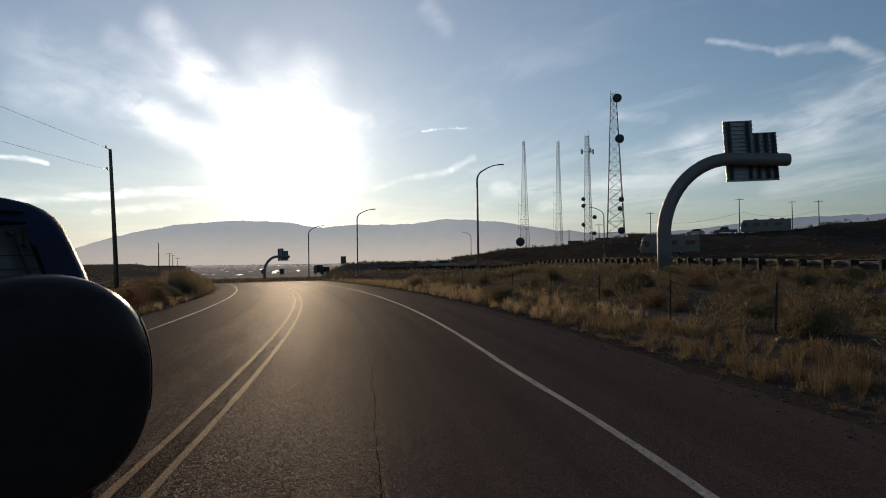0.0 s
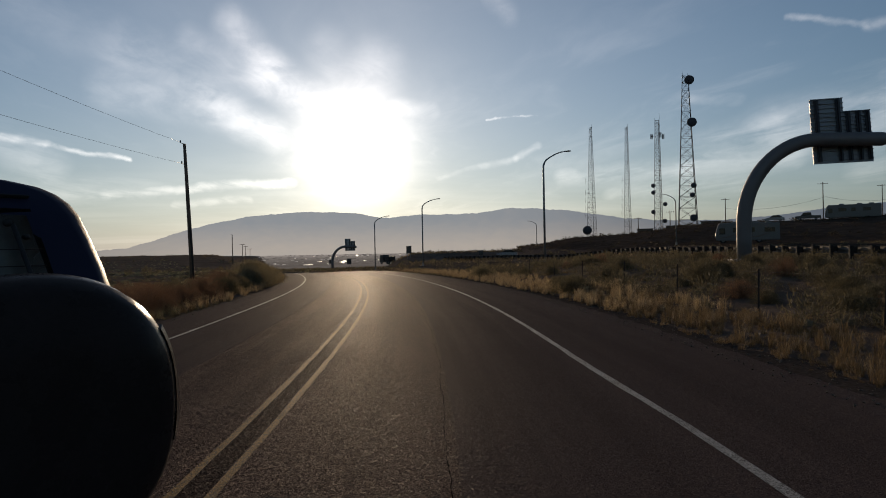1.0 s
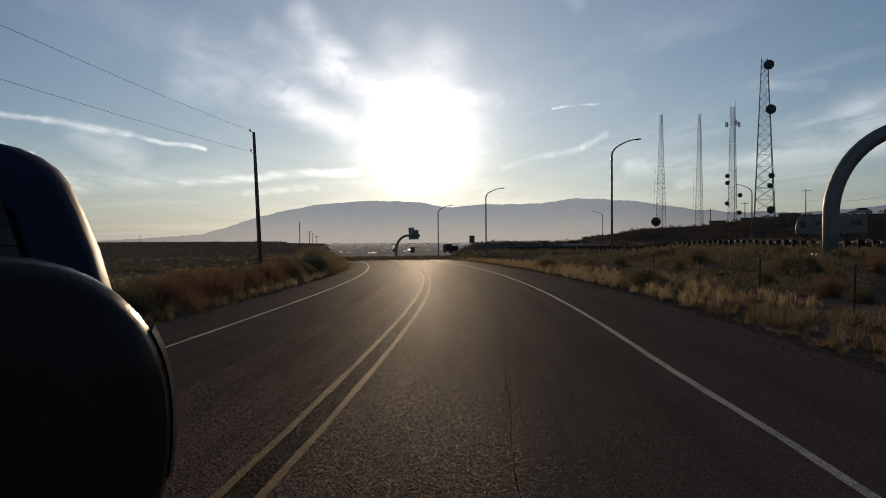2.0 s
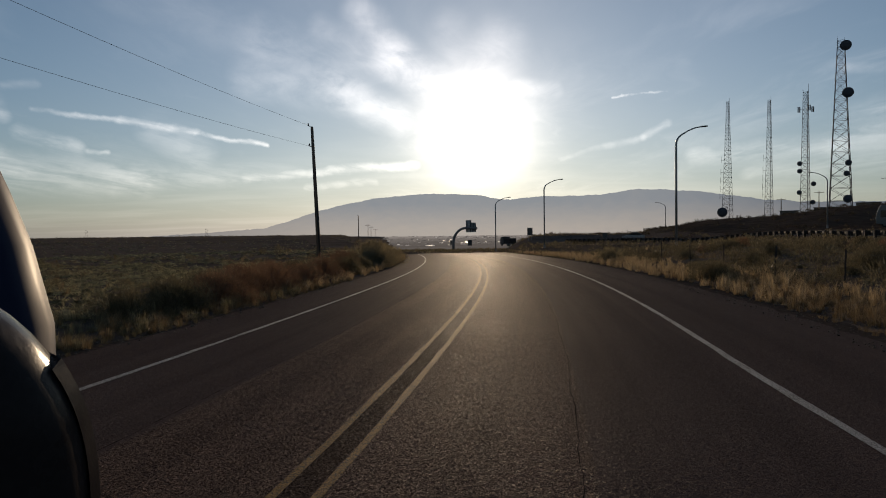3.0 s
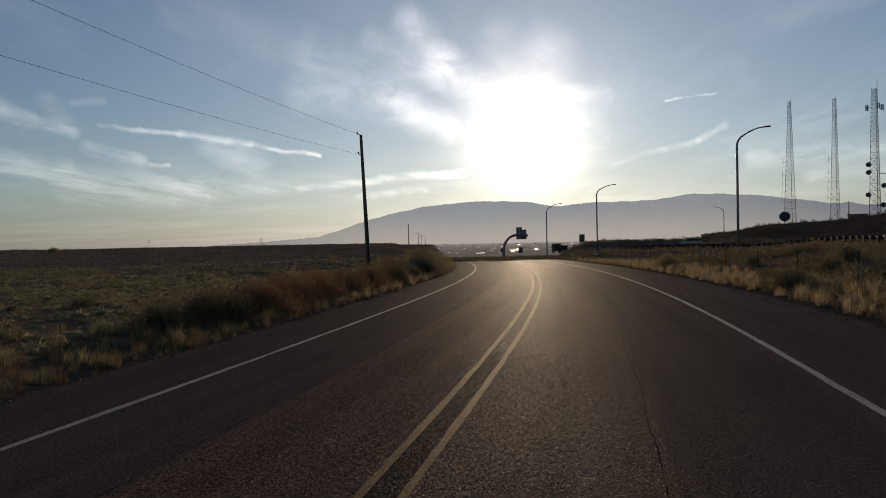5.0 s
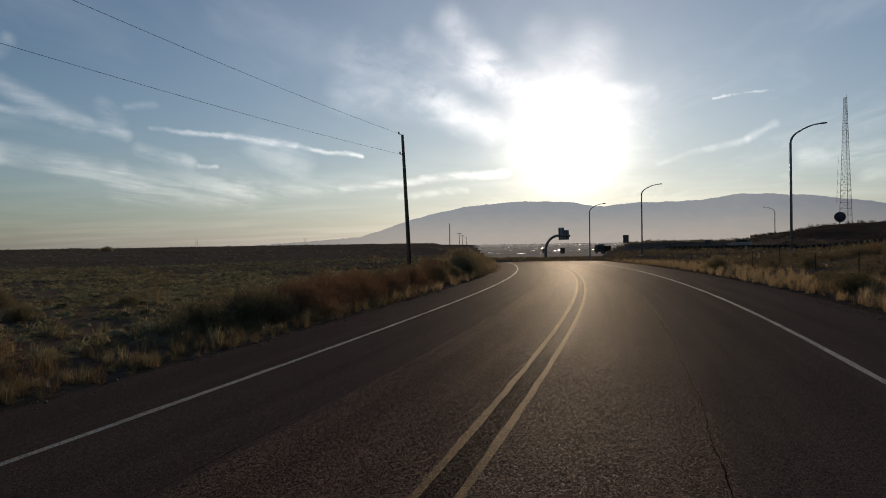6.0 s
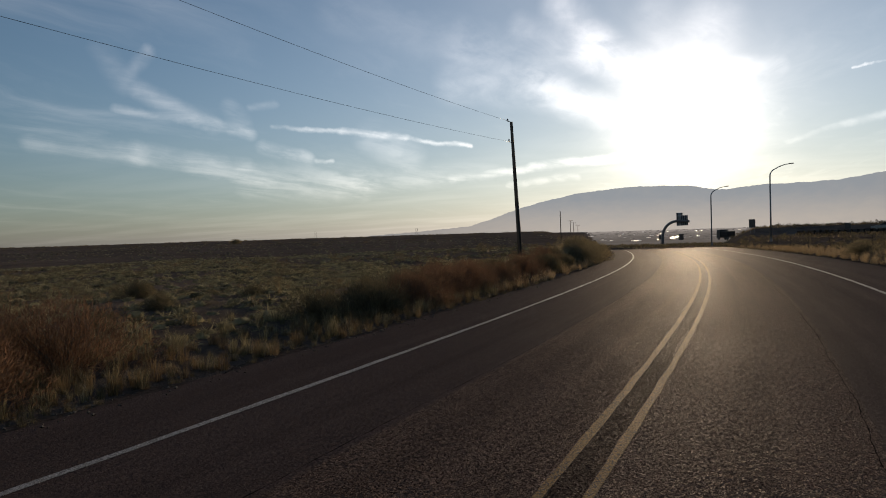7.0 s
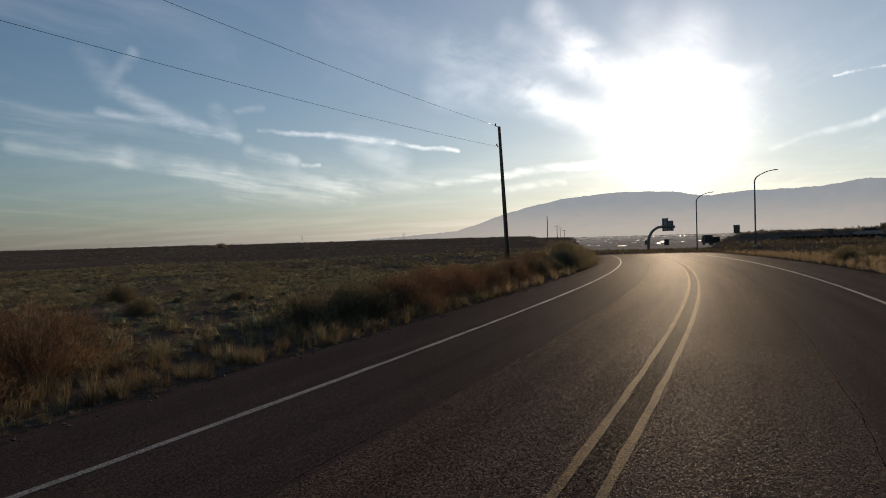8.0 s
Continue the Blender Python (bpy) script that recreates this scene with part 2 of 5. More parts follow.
def asphalt_build(g, p, out):
    """Chipped lanes between two joints, smoother asphalt outside them; u is the distance across the road."""
    tex = g.add("ShaderNodeTexCoord")
    at = tex.outputs["Object"]
    u = g.add("ShaderNodeSeparateXYZ", tex.outputs["UV"]).outputs[0]
    u = g.math("ADD", u, g.math("MULTIPLY", g.math("SUBTRACT", g.noise(at, 2.2, 3.0), 0.5), 0.05))
    chip = g.math("MULTIPLY", g.span(u, -1.80, -1.70), g.span(u, 1.66, 1.58))
    stone = g.voronoi(at, 160.0, out=1)
    split = g.add("ShaderNodeSeparateColor", stone)
    patch = g.noise(at, 0.35, 5.0, 0.6)
    clump = g.noise(at, 9.0, 8.0, 0.85)
    lanes = g.noise(g.vec("MULTIPLY", g.add("ShaderNodeCombineXYZ", u, g.add("ShaderNodeSeparateXYZ", at).outputs[1], 0.0).outputs[0], (1.9, 0.035, 1.0)), 1.0, 4.0, 0.6)
    f = g.math("ADD", g.math("MULTIPLY", split.outputs[0], 0.62), g.math("ADD", g.math("MULTIPLY", patch, 0.12), g.math("MULTIPLY", clump, 0.26)))
    coarse = g.ramp(f, (0.20, (0.036, 0.0235, 0.0177)), (0.52, (0.098, 0.0660, 0.0510)), (0.74, (0.185, 0.130, 0.101)), (0.92, (0.34, 0.245, 0.19)))
    smooth = g.ramp(g.math("ADD", g.math("MULTIPLY", f, 0.28), 0.36), (0.32, (0.043, 0.0305, 0.0262)), (0.52, (0.077, 0.0550, 0.0475)), (0.74, (0.130, 0.094, 0.081)))
    col = g.mix(chip, smooth, coarse)
    col = g.mix(g.span(lanes, 0.35, 0.68, 0.0, 0.35), col, (0.032, 0.0230, 0.019, 1))
    seal = g.math("MULTIPLY", g.span(u, -0.27, -0.20), g.span(u, 0.03, -0.04))
    col = g.mix(g.math("MULTIPLY", seal, 0.62), col, (0.020, 0.0150, 0.0125, 1))
    g.put(p.inputs["Base Color"], col)
    # each stone is a facet with a tilt of its own
    tilt = g.vec("MULTIPLY", g.vec("SUBTRACT", stone, (0.5, 0.5, 0.5)), (1.0, 1.0, 0.0))
    tilt = g.vec("SCALE", tilt, scale=g.span(chip, 0.0, 1.0, 0.45, 0.90))
    g.put(p.inputs["Normal"], g.vec("NORMALIZE", g.vec("ADD", g.add("ShaderNodeNewGeometry").outputs["Normal"], tilt)))
    bright = g.span(split.outputs[2], 0.70, 1.0)
    gloss = g.math("ADD", g.math("MULTIPLY", bright, CHIP_GLOSS), 0.00008)
    g.put(p.inputs["Specular IOR Level"], g.math("MULTIPLY", gloss, g.span(chip, 0.0, 1.0, 2.0, 1.0)))
    g.put(p.inputs["Roughness"], g.span(chip, 0.0, 1.0, 0.60, 0.54))
    p.inputs["Specular Tint"].default_value = (1.0, 0.78, 0.55, 1)


CHIP_GLOSS = 0.0075


def paint_build(colour, worn, gloss):
    def build(g, p, out):
        at = g.add("ShaderNodeTexCoord").outputs["Object"]
        chips = g.add("ShaderNodeSeparateColor", g.voronoi(at, 120.0, out=1)).outputs[0]
        grain = g.math("ADD", g.math("MULTIPLY", g.noise(at, 38.0, 6.0, 0.8), 0.55), g.math("MULTIPLY", chips, 0.45))
        rub = g.noise(at, 1.3, 4.0, 0.6)
        f = g.math("ADD", g.math("MULTIPLY", grain, 0.7), g.math("MULTIPLY", rub, 0.3))
        g.put(p.inputs["Base Color"], g.ramp(f, (0.40 - worn, colour), (0.62 - worn, tuple(c * 0.55 for c in colour)), (0.74 - worn, (0.05, 0.04, 0.033))))
        p.inputs["Roughness"].default_value = 0.75
        p.inputs["Specular IOR Level"].default_value = gloss
        b = g.add("ShaderNodeBump", 0.6, 0.004)
        g.put(b.inputs["Height"], g.voronoi(at, 85.0))
        g.put(p.inputs["Normal"], b)

    return build


def soil_build(g, p, out):
    at = g.add("ShaderNodeTexCoord").outputs["Object"]
    big, mid, fine = g.noise(at, 0.035, 6.0, 0.6), g.noise(at, 0.45, 6.0, 0.62), g.noise(at, 9.0, 5.0, 0.65)
    f = g.math("ADD", g.math("MULTIPLY", big, 0.35), g.math("ADD", g.math("MULTIPLY", mid, 0.4), g.math("MULTIPLY", fine, 0.25)))
    col = g.ramp(f, (0.30, (0.044, 0.0350, 0.0290)), (0.46, (0.096, 0.0750, 0.0610)), (0.58, (0.155, 0.121, 0.098)), (0.72, (0.078, 0.063, 0.051)))
    # soil darkened on the hill right of the highway: backlit shade put into colour
    place = g.add("ShaderNodeSeparateXYZ", at)
    aside = g.span(g.math("SUBTRACT", place.outputs[0], g.math("MULTIPLY", place.outputs[1], 0.22)), 2.0, 14.0)
    hill_shade = g.math("MULTIPLY", aside, g.span(g.math("ADD", g.math("ADD", place.outputs[0], place.outputs[1]), g.math("MULTIPLY", mid, 14.0)), 122.0, 142.0))
    shaded_soil = g.ramp(f, (0.35, (0.034, 0.0255, 0.0205)), (0.5, (0.064, 0.048, 0.038)), (0.66, (0.105, 0.079, 0.062)))
    col = g.mix(hill_shade, col, shaded_soil)
    g.put(p.inputs["Base Color"], col)
    p.inputs["Roughness"].default_value = 0.95
    p.inputs["Specular IOR Level"].default_value = 0.0
    b = g.add("ShaderNodeBump", 0.9, 0.12)
    g.put(b.inputs["Height"], g.math("ADD", fine, mid))
    g.put(p.inputs["Normal"], b)


def leaf_build(stops, rough=0.7, through=0.5, lumps=0.0):
    """Dry leaves and blades: tone by blade and by place, with some light coming through."""

    def build(g, p, out):
        geo = g.add("ShaderNodeNewGeometry")
        at = g.add("ShaderNodeTexCoord").outputs["Object"]
        f = g.math("ADD", g.math("MULTIPLY", geo.outputs["Random Per Island"], 0.4), g.math("MULTIPLY", g.noise(at, 1.1, 3.0, 0.75), 0.6))
        col = g.ramp(f, *stops)
        g.put(p.inputs["Base Color"], col)
        p.inputs["Roughness"].default_value = rough
        p.inputs["Specular IOR Level"].default_value = 0.2
        t = g.add("ShaderNodeBsdfTranslucent", col)
        if lumps:
            b = g.add("ShaderNodeBump", 1.0, lumps)
            g.put(b.inputs["Height"], g.noise(at, 16.0, 5.0, 0.7))
            g.put(p.inputs["Normal"], b)
        m = g.add("ShaderNodeMixShader", through)
        g.put(m.inputs[1], p)
        g.put(m.inputs[2], t)
        g.put(out.inputs[0], m)

    return build


def haze_glow_build(low, high, z0, z1, away=(0.42, 0.48, 0.56)):
    """Far slopes emitting painted haze: air tones by height, strongest on the sun's side."""

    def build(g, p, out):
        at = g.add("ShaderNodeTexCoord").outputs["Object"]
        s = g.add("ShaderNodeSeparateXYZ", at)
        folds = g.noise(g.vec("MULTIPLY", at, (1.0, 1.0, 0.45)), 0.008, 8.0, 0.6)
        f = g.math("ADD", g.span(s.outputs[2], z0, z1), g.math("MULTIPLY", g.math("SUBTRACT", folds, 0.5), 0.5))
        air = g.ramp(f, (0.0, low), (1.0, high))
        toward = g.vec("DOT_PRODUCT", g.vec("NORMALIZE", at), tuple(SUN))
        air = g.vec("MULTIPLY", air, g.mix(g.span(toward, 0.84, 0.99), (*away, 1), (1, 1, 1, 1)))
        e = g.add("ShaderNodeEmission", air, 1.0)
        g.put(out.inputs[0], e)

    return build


ASPHALT = material("asphalt", asphalt_build)
WHITE_LINE = material("white_road_paint", paint_build((0.40, 0.38, 0.35), 0.06, 0.042))
YELLOW_LINE = material("yellow_road_paint", paint_build((0.26, 0.148, 0.050), 0.115, 0.038))
SOIL = material("dry_soil", soil_build)
TAR = plain("crack_tar", (0.010, 0.0075, 0.006), 0.95, vary=0.4, scale=9, bump=0.0, spec=0.0)
GRAVEL = plain("shoulder_gravel", (0.052, 0.041, 0.034), 0.95, vary=0.6, scale=14, bump=0.25, spec=0.0)
SAGE = material("sage_leaves", leaf_build(((0.2, (0.052, 0.043, 0.026)), (0.5, (0.118, 0.097, 0.056)), (0.8, (0.235, 0.186, 0.103))), 0.7, 0.42))
RUST = material("rust_brown_shrub", leaf_build(((0.2, (0.060, 0.037, 0.026)), (0.5, (0.165, 0.092, 0.054)), (0.85, (0.34, 0.19, 0.105))), 0.7, 0.42))
# sage for the tall bushes, lightened to carry the sun's glare in its colour
GLARE_SAGE = material("glare_lit_sage_leaves", leaf_build(((0.2, (0.085, 0.072, 0.046)), (0.5, (0.19, 0.155, 0.092)), (0.8, (0.33, 0.26, 0.15))), 0.7, 0.55))
STRAW = material("dry_straw_grass", leaf_build(((0.2, (0.070, 0.045, 0.024)), (0.5, (0.175, 0.118, 0.060)), (0.85, (0.36, 0.25, 0.13))), 0.6, 0.36))
# lighter copy of the straw, with backlight from the low sun in its colour
BACKLIT_STRAW = material("backlit_dry_grass", leaf_build(((0.2, (0.15, 0.105, 0.060)), (0.5, (0.33, 0.24, 0.135)), (0.85, (0.52, 0.39, 0.23))), 0.6, 0.55))
GREEN_GRASS = material("green_grass", leaf_build(((0.25, (0.055, 0.048, 0.028)), (0.5, (0.17, 0.145, 0.080)), (0.75, (0.42, 0.335, 0.18))), 0.6, 0.45))
MOUND = material("low_bunch_scrub", leaf_build(((0.26, (0.075, 0.068, 0.041)), (0.42, (0.18, 0.160, 0.090)), (0.56, (0.33, 0.285, 0.155)), (0.72, (0.55, 0.47, 0.26))), 0.8, 0.35, 0.10))
DARK_SCRUB = material("dark_dry_scrub", leaf_build(((0.2, (0.028, 0.021, 0.014)), (0.5, (0.060, 0.045, 0.028)), (0.85, (0.12, 0.09, 0.052))), 0.8, 0.2))
TWIG = plain("shrub_twigs", (0.11, 0.085, 0.062), 0.9, vary=0.4, scale=20)
POLE_WOOD = plain("weathered_pole_wood", (0.15, 0.098, 0.066), 0.9, vary=0.45, scale=3, bump=0.6)
GALVANISED = plain("galvanised_steel", (0.22, 0.22, 0.22), 0.5, metal=0.5, vary=0.2, scale=4)
ARCH_STEEL = plain("dull_painted_steel", (0.155, 0.140, 0.132), 0.55, metal=0.2, vary=0.18, scale=1.5)
SIGN_BACK = plain("bare_aluminium_sign_back", (0.24, 0.245, 0.25), 0.5, metal=0.4, vary=0.15, scale=2)
TOWER_STEEL = plain("weathered_tower_steel", (0.060, 0.055, 0.053), 0.65, metal=0.2, vary=0.25, scale=0.5)
DISH = plain("dark_antenna_cover", (0.05, 0.05, 0.055), 0.7, vary=0.2, scale=2)
WIRE = plain("cable", (0.12, 0.12, 0.12), 0.5, vary=0.1)
BARB = plain("fence_wire", (0.035, 0.03, 0.027), 0.8, metal=0.0, vary=0.3, scale=3)
RUSTY = plain("rusted_steel_post", (0.034, 0.024, 0.019), 0.8, vary=0.4, scale=8)
BLOCK_WOOD = plain("dark_timber_block", (0.020, 0.0155, 0.0125), 0.9, vary=0.4, scale=5, bump=0.4)
# backdrop slopes with the distance haze painted into their emission
MOUNTAIN = material("mountain_haze_glow", haze_glow_build((0.40, 0.385, 0.355), (0.245, 0.283, 0.315), -20, 260))
VALLEY = material("valley_haze_glow", haze_glow_build((0.085, 0.078, 0.072), (0.30, 0.285, 0.27), -18.6, -13.2, (0.6, 0.65, 0.7)))


# ---- mesh helpers ----
def link(name, bm, mat, smooth=False):
    me = bpy.data.meshes.new(name)
    bm.to_mesh(me)
    bm.free()
    me.materials.append(mat)
    if smooth:
        me.shade_smooth()
    return new(name, me)


def part(name, bm, mat, parent, label="", smooth=False):
    ob = link(name, bm, mat, smooth)
    ob.parent = parent
    if label:
        ob["label"] = label
    return ob


def piece(name, mesh, parent, m=Matrix()):
    ob = new(name, mesh)
    ob.parent = parent
    ob.matrix_basis = m
    return ob


def soup(name, verts, faces, mat, smooth=False):
    """One mesh from arrays."""
    me = bpy.data.meshes.new(name)
    me.from_pydata(verts if isinstance(verts, list) else verts.tolist(), [], faces if isinstance(faces, list) else faces.tolist())
    me.materials.append(mat)
    if smooth:
        me.shade_smooth()
    return new(name, me)


def box(bm, size, at=(0, 0, 0), turn=None, bevel=0.0):
    """A bevelled block of that size, centred there, added to bm."""
    made = bmesh.ops.create_cube(bm, size=1.0)["verts"]
    m = Matrix.Translation(at) @ (turn or Matrix()) @ Matrix.Diagonal((*size, 1))
    bmesh.ops.transform(bm, matrix=m, verts=made)
    if bevel:
        edges = list({e for v in made for e in v.link_edges})
        bmesh.ops.bevel(bm, geom=edges, offset=bevel, segments=2, affect="EDGES", profile=0.6)
    return bm


def bar(bm, a, b, r, r2=None, n=8, caps=True):
    """A round bar from a to b."""
    a, b = Vector(a), Vector(b)
    d = b - a
    m = Matrix.Translation((a + b) / 2) @ d.to_track_quat("Z", "Y").to_matrix().to_4x4()
    bmesh.ops.create_cone(bm, cap_ends=caps, segments=n, radius1=r, radius2=r if r2 is None else r2, depth=d.length, matrix=m)
    return bm


def pipe(bm, points, radii, n=12):
    """A bent round pipe through points."""
    pts = [Vector(p) for p in points]
    rings = []
    side = None
    for i, p in enumerate(pts):
        d = (pts[min(i + 1, len(pts) - 1)] - pts[max(i - 1, 0)]).normalized()
        if side is None:
            side = d.orthogonal().normalized()
        side = (side - d * side.dot(d)).normalized()
        up = d.cross(side)
        r = radii[i] if hasattr(radii, "__len__") else radii
        rings.append([bm.verts.new(p + (side * math.cos(k * math.tau / n) + up * math.sin(k * math.tau / n)) * r) for k in range(n)])
    for a, b in zip(rings, rings[1:]):
        for k in range(n):
            bm.faces.new((a[k], a[(k + 1) % n], b[(k + 1) % n], b[k]))
    bm.faces.new(rings[0][::-1])
    bm.faces.new(rings[-1])
    return bm


def lathe(bm, profile, n=32, m=Matrix()):
    """Turns (radius, height) pairs about z."""
    rings = []
    for r, z in profile:
        if r < 1e-5:
            rings.append([bm.verts.new(m @ Vector((0, 0, z)))] * n)
        else:
            rings.append([bm.verts.new(m @ Vector((r * math.cos(k * math.tau / n), r * math.sin(k * math.tau / n), z))) for k in range(n)])
    for a, b in zip(rings, rings[1:]):
        for k in range(n):
            loop = []
            for v in (a[k], a[(k + 1) % n], b[(k + 1) % n], b[k]):
                if v not in loop:
                    loop.append(v)
            if len(loop) > 2:
                bm.faces.new(loop)
    return bm


# ---- the lie of the land ----
def step(v, a, b):
    k = np.clip((v - a) / (b - a), 0.0, 1.0)
    return k * k * (3 - 2 * k)


ROAD_R, ROAD_X, ROAD_Y = 212.5, 0.68, 26.35            # the centre line is an arc that bends to the left


def centre_x(y):
    """The centre line's x at y; straight on past the far end of the bend."""
    yy = np.clip(y, -40.0, 95.0)
    x = ROAD_X - ROAD_R + np.sqrt(ROAD_R**2 - (yy - ROAD_Y) ** 2)
    slope = (yy - ROAD_Y) / np.sqrt(ROAD_R**2 - (yy - ROAD_Y) ** 2)
    return x - slope * (y - yy)


def road_z(y):
    """Level underfoot, then a gentle fall to a crest, past which the road drops away."""
    fall = 3.0 * np.log1p(np.exp(np.clip((y - 14.0) / 3.0, -30.0, 30.0)))
    drop = np.clip(y - 62.0, 0.0, 22.0)
    return -0.0094 * fall - 0.0022 * drop**2 - 0.0968 * np.clip(y - 84.0, 0.0, 200.0)


def across(x, y):
    """Metres to the right of the centre line."""
    yy = np.clip(y, -40.0, 95.0)
    slope = (yy - ROAD_Y) / np.sqrt(ROAD_R**2 - (yy - ROAD_Y) ** 2)
    return (x - centre_x(y)) / np.sqrt(1 + slope**2)


EDGE_L, EDGE_R = -4.60, 5.68


def roll_of_land(x, y, size, seed):
    return (np.sin(x / size + seed) * np.cos(y / size * 1.13 - seed * 1.7) + 0.5 * np.sin(x / size * 2.3 - seed + y / size * 1.7)
            + 0.25 * np.sin(x / size * 4.9 + y / size * 4.1 + seed * 3))


def land_z(x, y):
    x, y = np.asarray(x, float), np.asarray(y, float)
    r, az = np.hypot(x, y + 0.0), np.degrees(np.arctan2(x, np.maximum(y, 1e-6) * 1.0))
    az = np.where(y > 0, az, np.where(x > 0, 90.0, -90.0))
    # straight ahead: falls gently, then away to the valley
    ahead = -0.0210 * np.clip(r - 25.0, 0, 190.0) - 0.05 * np.clip(r - 215.0, 0, 320.0) + 0.0012 * np.clip(r - 535.0, 0, 4000.0)
    # left: a wide plain at eye level
    left = -0.5 * step(r, 12, 40) - 0.9 * step(r, 60, 130) + 2.6 * step(r, 120, 520)
    left = left + 0.22 * roll_of_land(x, y, 38.0, 1.0) * step(r, 25, 90) + 0.32 * roll_of_land(x, y, 61.0, 3.0) * step(r, 90, 190) * step(-r, -480, -300)
    # right: a verge, the highway's bench, then a hill
    crest = 1.0 + 180 * np.tan(np.radians(np.interp(az, [12, 16.4, 19, 24, 27, 30, 37, 42, 45, 60], [-0.1, 0.5, 1.0, 1.22, 1.65, 1.95, 1.9, 2.05, 2.5, 2.9])))
    bench = 0.55 * step(r, 15, 42) * step(az, 13, 25) - 1.0 * step(r, 55, 90) * step(-az, -26, -14) + 0.9 * step(r, 80, 112) * step(az, 20, 30)
    right = bench + np.maximum(crest - bench, 0.0) * step(r, 122, 178)
    right = right + 0.16 * roll_of_land(x, y, 21.0, 4.0) * step(r, 120, 150) + 0.07 * roll_of_land(x, y, 7.0, 2.0) * step(r, 125, 150)
    wl, wr = step(-az, 6.6, 12.5), step(az, 9.0, 15.0)
    z = ahead * (1 - wl) * (1 - wr) + left * wl + right * wr
    # a low mound past the highway, straight ahead and to the right
    mound = np.interp(az, [2.2, 3.0, 3.7, 4.7, 6.0, 9.0, 13.7, 17.0], [-4.5, -2.2, -0.9, 0.45, 0.66, 0.63, 0.8, 1.4]) + 0.10 * roll_of_land(x, y, 6.0, 7.0)
    mound = np.where((az > 2.2) & (az < 17.0), mound, -90.0) - 40.0 * (1 - step(r, 146, 170) * step(-r, -250, -205))
    apron = np.interp(az, [2.4, 4.4, 10.0, 17.0], [-3.4, -1.15, -0.85, -0.5]) - 3.0 * (1 - step(r, 68, 112)) - 40.0 * step(r, 190, 250)
    z = np.maximum(z, np.maximum(mound, np.where((az > 2.4) & (az < 17.0), apron, -90.0)))
    z = z - 0.012 * np.clip(r - 700.0, 0, 900.0) * np.maximum(wl, wr)
    # banks and the road bed
    a = across(x, y)
    bed = road_z(y)
    out = np.maximum(np.maximum(EDGE_L - a, a - EDGE_R), 0.0)
    rough = (0.05 * roll_of_land(x, y, 2.3, 0.4) + 0.03 * roll_of_land(x, y, 0.9, 2.2)) * step(out, 0.4, 2.5) * step(-r, -90, -60)
    bank = 0.30 * step(out, 0.3, 3.0) * step(-out, -9.0, -4.0) * step(-a, 0, 1) * step(y, 12, 28)
    k = np.maximum(step(np.asarray(out), 0.2, 9.0), step(y, 84.0, 112.0))
    near = bed - 0.03 + bank + rough
    z = near * (1 - k) + (z + rough + bank) * k
    return np.where((out <= 0.0) & (y < 116.0), np.minimum(z, bed - 0.09), z)


# ---- ground, road and markings ----
def spread(lo, hi, fine_lo, fine_hi, pitch, grow=1.09):
    """Grid lines: even between fine_lo and fine_hi, ever wider outside."""
    out = list(np.arange(fine_lo, fine_hi + pitch / 2, pitch))
    for end, way in ((hi, 1), (lo, -1)):
        v, d = (out[-1], pitch) if way > 0 else (out[0], pitch)
        while (end - v) * way > 0:
            d *= grow
            v = v + d * way
            out = out + [v] if way > 0 else [v] + out
    return np.array(out)


def grid(name, xs, ys, z, mat, smooth=True):
    gx, gy = np.meshgrid(xs, ys)
    verts = np.stack([gx.ravel(), gy.ravel(), z(gx, gy).ravel()], 1)
    n, m = len(xs), len(ys)
    i = (np.arange(m - 1)[:, None] * n + np.arange(n - 1)[None]).ravel()
    return soup(name, verts, np.stack([i, i + 1, i + n + 1, i + n], 1), mat, smooth)


ground = grid("ground", spread(-4300, 4300, -22, 30, 0.5, 1.07), spread(-300, 4300, -14, 60, 0.5, 1.045), land_z, SOIL)
tagged(ground, "dry brown desert soil with tufts of grass", "ground", kind="structure")

ROAD_YS = np.concatenate([np.arange(-60, 20, 1.0), np.arange(20, 120, 1.5)])


def ribbon(name, offsets, lift, mat, ys=ROAD_YS, wobble=0.0, smooth=True):
    """A strip along the road between offsets from the centre line (left to right)."""
    rng = np.random.default_rng(3)
    slope = (np.clip(ys, -40, 95) - ROAD_Y) / np.sqrt(ROAD_R**2 - (np.clip(ys, -40, 95) - ROAD_Y) ** 2)
    nx, ny = 1 / np.sqrt(1 + slope**2), slope / np.sqrt(1 + slope**2)
    cols = []
    for j, o in enumerate(offsets):
        off = (o(ys) if callable(o) else o) + (rng.normal(0, wobble, len(ys)) if j in (0, len(offsets) - 1) else 0)
        cols.append(np.stack([centre_x(ys) + nx * off, ys + ny * off, road_z(ys) + lift], 1))
    verts = np.stack(cols, 1).reshape(-1, 3)
    n = len(offsets)
    i = (np.arange(len(ys) - 1)[:, None] * n + np.arange(n - 1)[None]).ravel()
    ob = soup(name, verts, np.stack([i, i + 1, i + n + 1, i + n], 1), mat, smooth)
    if lift == 0.0:
        loops = np.empty(len(ob.data.loops), int)
        ob.data.loops.foreach_get("vertex_index", loops)
        uv = np.stack([np.array([o for o in offsets])[loops % n], ys[loops // n]], 1)
        ob.data.uv_layers.new(name="across").data.foreach_set("uv", uv.ravel())
    return ob


FINE_YS = np.arange(-60, 118, 0.35)
